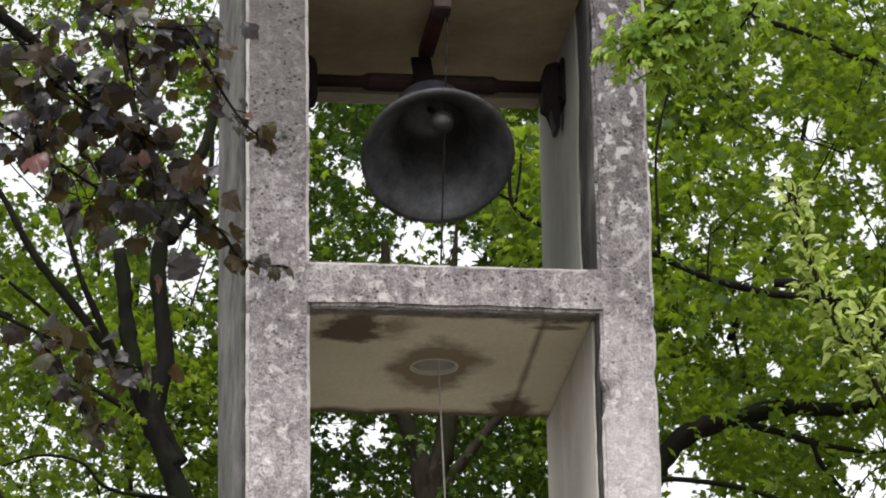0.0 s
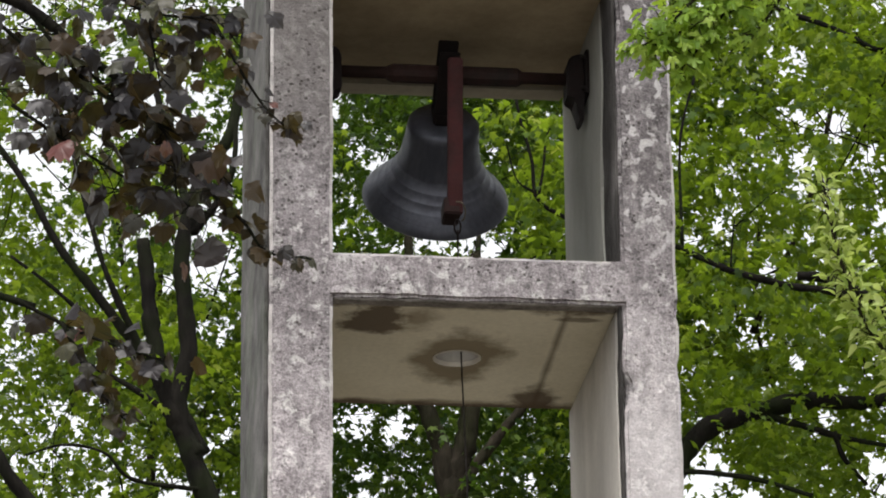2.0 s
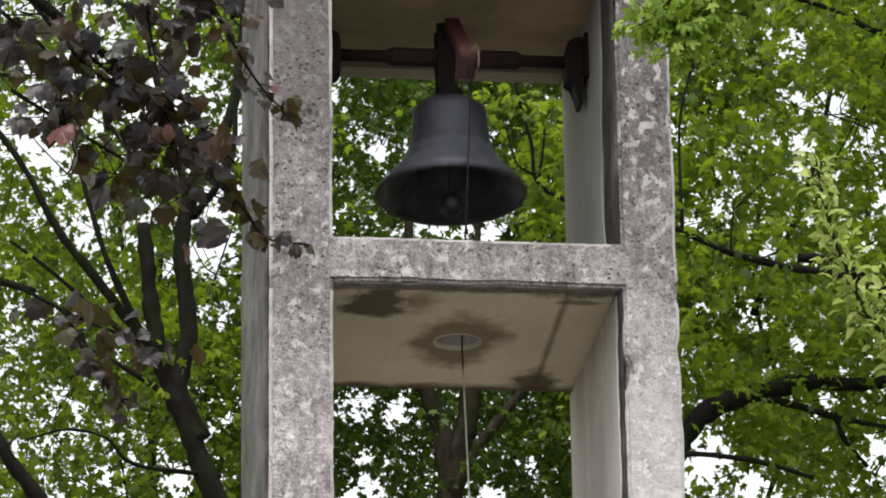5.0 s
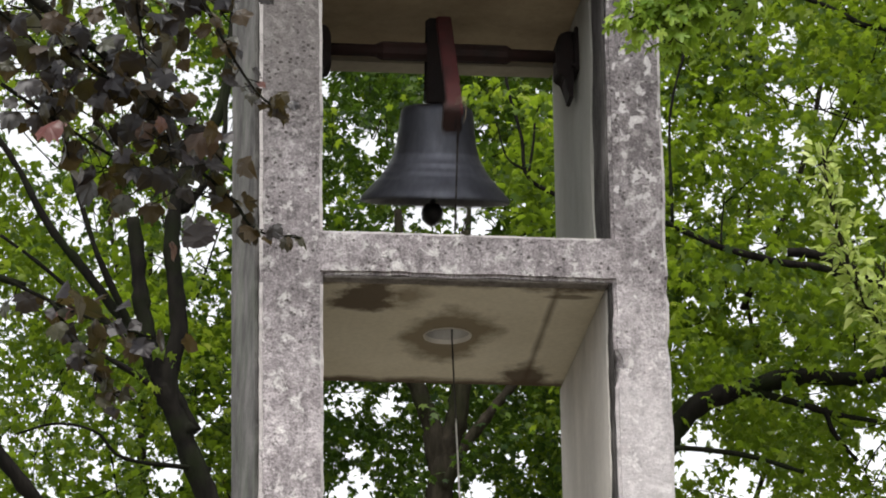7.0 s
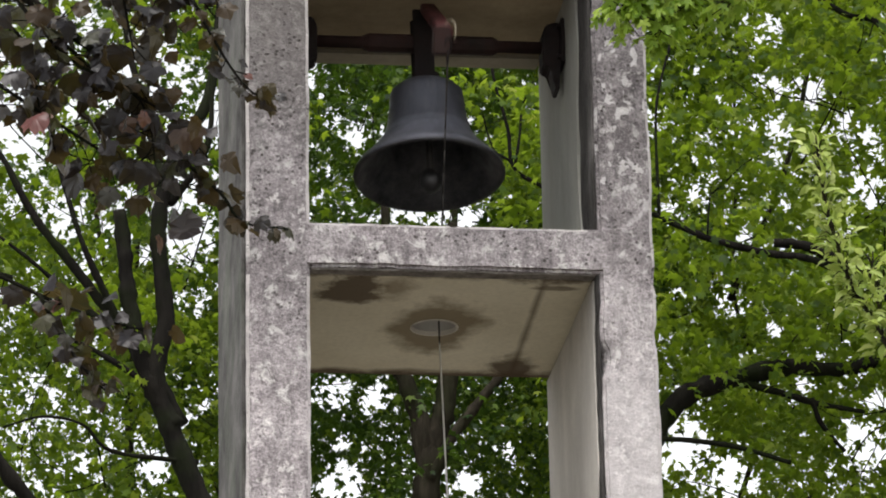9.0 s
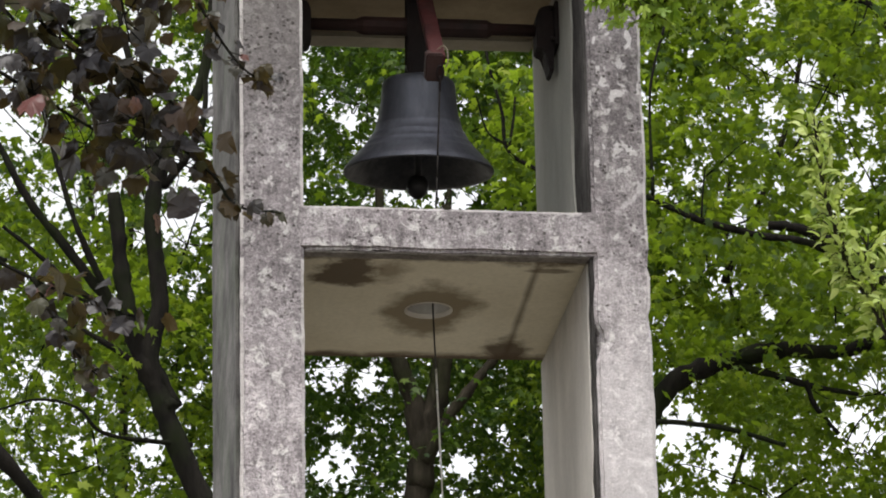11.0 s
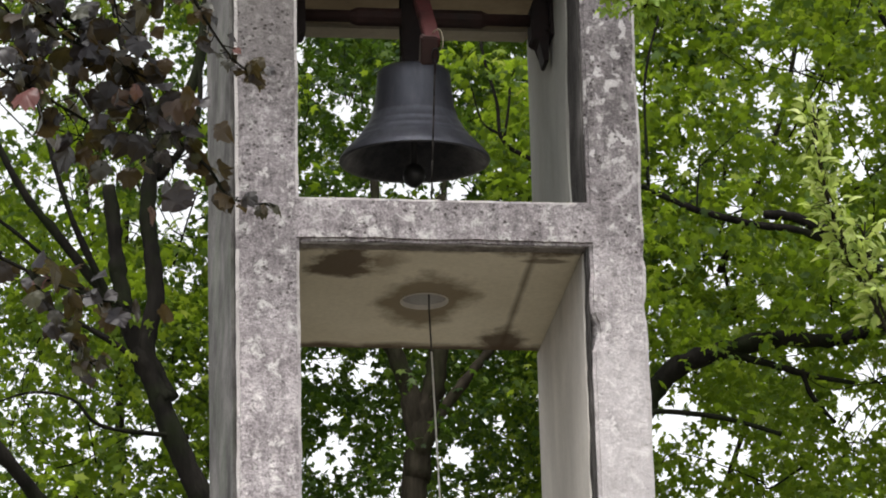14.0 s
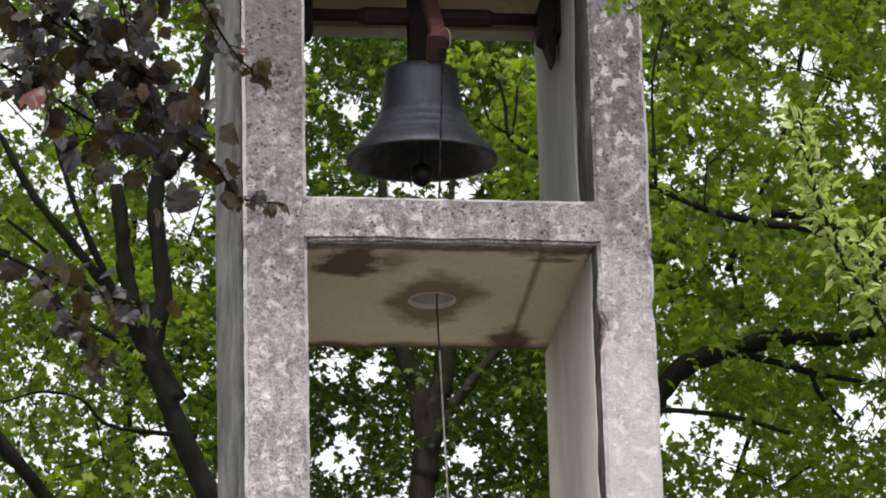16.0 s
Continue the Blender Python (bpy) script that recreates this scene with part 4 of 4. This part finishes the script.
def copper_tree():
    rng = np.random.default_rng(21)
    origin = Vector((-4.4, -1.6, 0))
    t = tagged(new("copper_maple_tree"), "purple-leaved tree reaching over the concrete post", "tree")
    t.location = origin
    bm = bmesh.new()
    tube(bm, [(0, 0, 0), (0.05, 0, 4), (0.2, 0, 7), (0.6, 0, 8.6)], 0.22, 0.12, 14, 0.4)
    part("trunk", bm, BARK, t, "", True)
    bm = bmesh.new()
    y = -1.6
    tube(bm, [Vector(p) - origin for p in ((-3.9, y, 8.4), (-2.84, y, 8.38), (-2.22, y, 7.98), (-1.82, y, 7.80), (-1.61, y, 7.63), (-1.41, y, 7.48))], 0.07, 0.012, 9, 0.3)
    tube(bm, [Vector(p) - origin for p in ((-4.2, y, 7.2), (-3.0, y, 6.9), (-2.1, y, 6.75), (-1.75, y, 6.66))], 0.05, 0.012, 9, 0.3)
    part("limb", bm, BARK, t, "", True)
    five = ((-128, 0.55), (-62, 0.9), (0, 1.0), (62, 0.9), (128, 0.55))
    three = ((-75, 0.8), (0, 1.0), (75, 0.8), (150, 0.4), (-150, 0.4))
    meshes = [lobed_leaf("leaf", five if i % 2 else three, 30 + i, 0.050 + 0.005 * i, 0.78 + 0.05 * (i % 3), 0.3 + 0.16 * i, PURPLE) for i in range(6)]
    runs = (([(-1.82, 7.80), (-1.57, 7.50), (-1.31, 7.34), (-1.25, 7.05)], 100, 0.06), ([(-1.70, 7.95), (-1.41, 7.75), (-1.15, 7.72), (-1.05, 7.62)], 50, 0.05),
            ([(-1.85, 7.47), (-1.59, 7.30), (-1.35, 7.16), (-1.07, 7.06)], 110, 0.065), ([(-1.15, 7.78), (-1.01, 7.52), (-0.92, 7.40), (-0.84, 7.35)], 26, 0.026),
            ([(-1.42, 7.95), (-1.38, 7.68), (-1.34, 7.45)], 60, 0.05), ([(-1.15, 7.17), (-1.02, 7.05), (-0.94, 6.94), (-0.78, 6.915)], 18, 0.020),
            ([(-1.82, 6.68), (-1.60, 6.57), (-1.44, 6.51), (-1.27, 6.46)], 44, 0.035), ([(-1.66, 6.56), (-1.58, 6.40), (-1.49, 6.27), (-1.42, 6.20)], 26, 0.028),
            ([(-1.92, 7.80), (-1.72, 7.61), (-1.66, 7.36)], 60, 0.06), ([(-1.71, 7.67), (-1.45, 7.44), (-1.21, 7.30), (-1.06, 7.14)], 80, 0.055))
    return [leafy_branch(t, [(x, y - 0.15 * math.sin(i * 2.1) * (i > 0), z) for x, z in pts], 0.008, 0.003, BARK, meshes, int(n * (0.6 if s > 0.032 else 1.2)), rng, s * (1.3 if s > 0.032 else 1), origin, 0.5, 0.1, (0.45, 0.75) if s < 0.032 else (0.7, 1.2), 3)
            for i, (pts, n, s) in enumerate(runs)]


def young_tree():
    rng = np.random.default_rng(22)
    origin = Vector((3.4, -0.8, 0))
    t = tagged(new("young_green_tree"), "light green young tree with shoots beside the post", "tree")
    t.location = origin
    bm = bmesh.new()
    tube(bm, [(0, 0, 0), (-0.05, 0, 4), (-0.15, 0, 7), (-0.4, 0, 9.3)], 0.15, 0.06, 12, 0.4)
    part("trunk", bm, BARK_GREY, t, "", True)
    bm = bmesh.new()
    tube(bm, [Vector(p) - origin for p in ((3.3, -0.8, 5.4), (2.4, -0.8, 6.0), (1.79, -0.8, 6.3))], 0.03, 0.012, 8)
    tube(bm, [Vector(p) - origin for p in ((3.1, -0.8, 8.9), (2.4, -0.8, 9.1), (1.72, -0.8, 8.97))], 0.03, 0.012, 8)
    part("limb", bm, BARK_GREY, t, "", True)
    lance = [plain_leaf("leaf", 40 + i, 0.058, 0.21, 0.15 + 0.12 * i, BRIGHT) for i in range(4)]
    lob = [lobed_leaf("leaf", ((-120, 0.5), (-55, 0.85), (0, 1.0), (55, 0.85), (120, 0.5)), 50 + i, 0.045, 0.45, 0.3 + 0.2 * i, FRESH) for i in range(4)]
    y = -0.8
    shoot = leafy_branch(t, [(1.72, y, 6.30), (1.50, y, 6.76), (1.38, y, 6.95), (1.31, y, 7.11), (1.25, y, 7.32), (1.21, y, 7.57)], 0.009, 0.003, BARK_GREY, lance, 330, rng, 0.030, origin, 0.35, 0.2, (0.6, 1.15), 4)
    side = leafy_branch(t, [(1.60, y, 6.68), (1.48, y, 6.96), (1.47, y, 7.14)], 0.006, 0.003, BARK_GREY, lance, 70, rng, 0.030, origin, 0.35, 0.2, (0.7, 1.2), 2)
    over = [leafy_branch(t, pts, 0.009, 0.003, BARK_GREY, lob, n, rng, 0.048, origin, 0.45, 0.1, (0.7, 1.2), 3) for pts, n in (
        ([(1.72, y, 8.97), (1.02, y, 8.40), (0.75, y, 8.17), (0.60, y, 8.08)], 200), ([(0.95, y, 8.36), (0.79, y, 8.12), (0.69, y, 8.00)], 110), ([(0.95, y, 8.50), (0.74, y, 8.28), (0.60, y, 8.14), (0.54, y, 8.08)], 120),
        ([(1.25, y, 8.59), (1.08, y, 8.29), (0.94, y, 8.1)], 80))]
    return shoot, side, over


COPPER = copper_tree()
SHOOT, SIDE_SHOOT, OVER = young_tree()


# ---------- what moves ----------
VIEW = 21.0  # slope at which the bell is looked up to
SWING_A = [59.6, 62.2, 54.2, 33.7, 7.5, -10, -25, -33, -33, -24, -2, 20, 48.6, 57.0, 60.5, 54.0, 29, 10, -11, -27, -35, -33, -21, -4, 27, 41.5, 59.6, 62.2, 51.8, 30.5, 5, -15, -28]
SWING_B = [60.5, 58.7, 43.3, 25.8, 4, -10, -22, -26, -18, -6, 17.4, 31.4, 48.6, 51.4, 51.4, 43.6, 23.7, 3, -12, -19, -20, -13, -3, 10.6, 29.6, 40, 46.3, 42.8, 31.5, 24.5, 8, -5, -11, -13, -7, 4, 17, 29, 37.5, 40]
SWING_C = [13.5, 14, 14.5, 15, 15.3, 15.5, 15.8, 16, 16.2, 16.3, 16.3, 16, 16, 16]


def swing(t):
    """The bell's lean towards the viewer in degrees, 0 at rest."""
    def pick(rows, start):
        k = min(max((t - start) * 10, 0), len(rows) - 1)
        i = min(int(k), len(rows) - 2)
        return rows[i] + (rows[i + 1] - rows[i]) * (k - i)
    if t <= 3.2:
        v = pick(SWING_A, 0.0)
    elif t < 5.3:
        amp = 47 + (44 - 47) * (t - 3.2) / 2.1
        v = VIEW - 4.5 + amp * math.cos(math.tau * (t - 3.985) / 1.305)
    elif t <= 9.2:
        v = pick(SWING_B, 5.3)
    elif t < 11.3:
        amp = 17 * (1 - (t - 9.2) / 2.1) ** 0.8 + 4
        v = VIEW - 2 + amp * math.cos(math.tau * (t - 9.17) / 1.32)
    else:
        v = pick(SWING_C, 11.3)
    return v - VIEW


def lever_end(t):
    a = radians(swing(t) + ARM_LEAN)
    return AX + Vector((0.018, -math.sin(a) * ARM, -math.cos(a) * ARM - 0.03))


def motions():
    times = [i / 10 for i in range(161)]
    walk(BELL_THING, [(t, Matrix.Translation(AX) @ pose(0, 0, 0, -swing(t))) for t in times])
    walk(CLAP, [(t, pose(0, 0, -0.224, -max(-22.0, min(22.0, 0.6 * swing(t))))) for t in times])
    rows = [[] for _ in ROPE_PIECES]
    for t in times:
        a = lever_end(t)
        upper = (HOLE - a).length
        low_way = Vector((0.03, -0.01, -1)).normalized()

        def along(s):
            return a + (HOLE - a) * (s / upper) if s < upper else HOLE + low_way * (s - upper)

        s = 0.0
        for r, n in zip(rows, ROPE_STEPS):
            p, q = along(s), along(s + n)
            turn = (p - q).to_track_quat("Z", "Y").to_matrix().to_4x4()
            r.append((t, Matrix.Translation(p) @ turn))
            s += n
    for ob, r in zip(ROPE_PIECES, rows):
        walk(ob, r)
    # wind
    lean = ((0, 0), (0.7, 1.5), (1.5, 3), (2.2, 2), (3, 1), (5.5, 0), (6.2, 4), (7, 6.5), (8, 8), (9, 9.2), (11.5, 12), (12.5, 14.5), (13.3, 13), (14.5, 11.5), (15.3, 7), (16, 3.8))
    for b, k in ((SHOOT, 0.45), (SIDE_SHOOT, 0.4)):
        m = b.matrix_basis.copy()
        walk(b, [(t, m @ pose(0, 0, 0, 0, v * k, 0)) for t, v in lean])
    for i, b in enumerate(COPPER + OVER):
        m = b.matrix_basis.copy()
        walk(b, [(j * 0.5, m @ pose(0, 0, 0, 0.5 * math.sin(j * 0.9 + i), 0.9 * math.sin(j * 0.37 + i * 0.8) + 0.35 * math.sin(j * 1.3 + i), 0)) for j in range(33)])


motions()
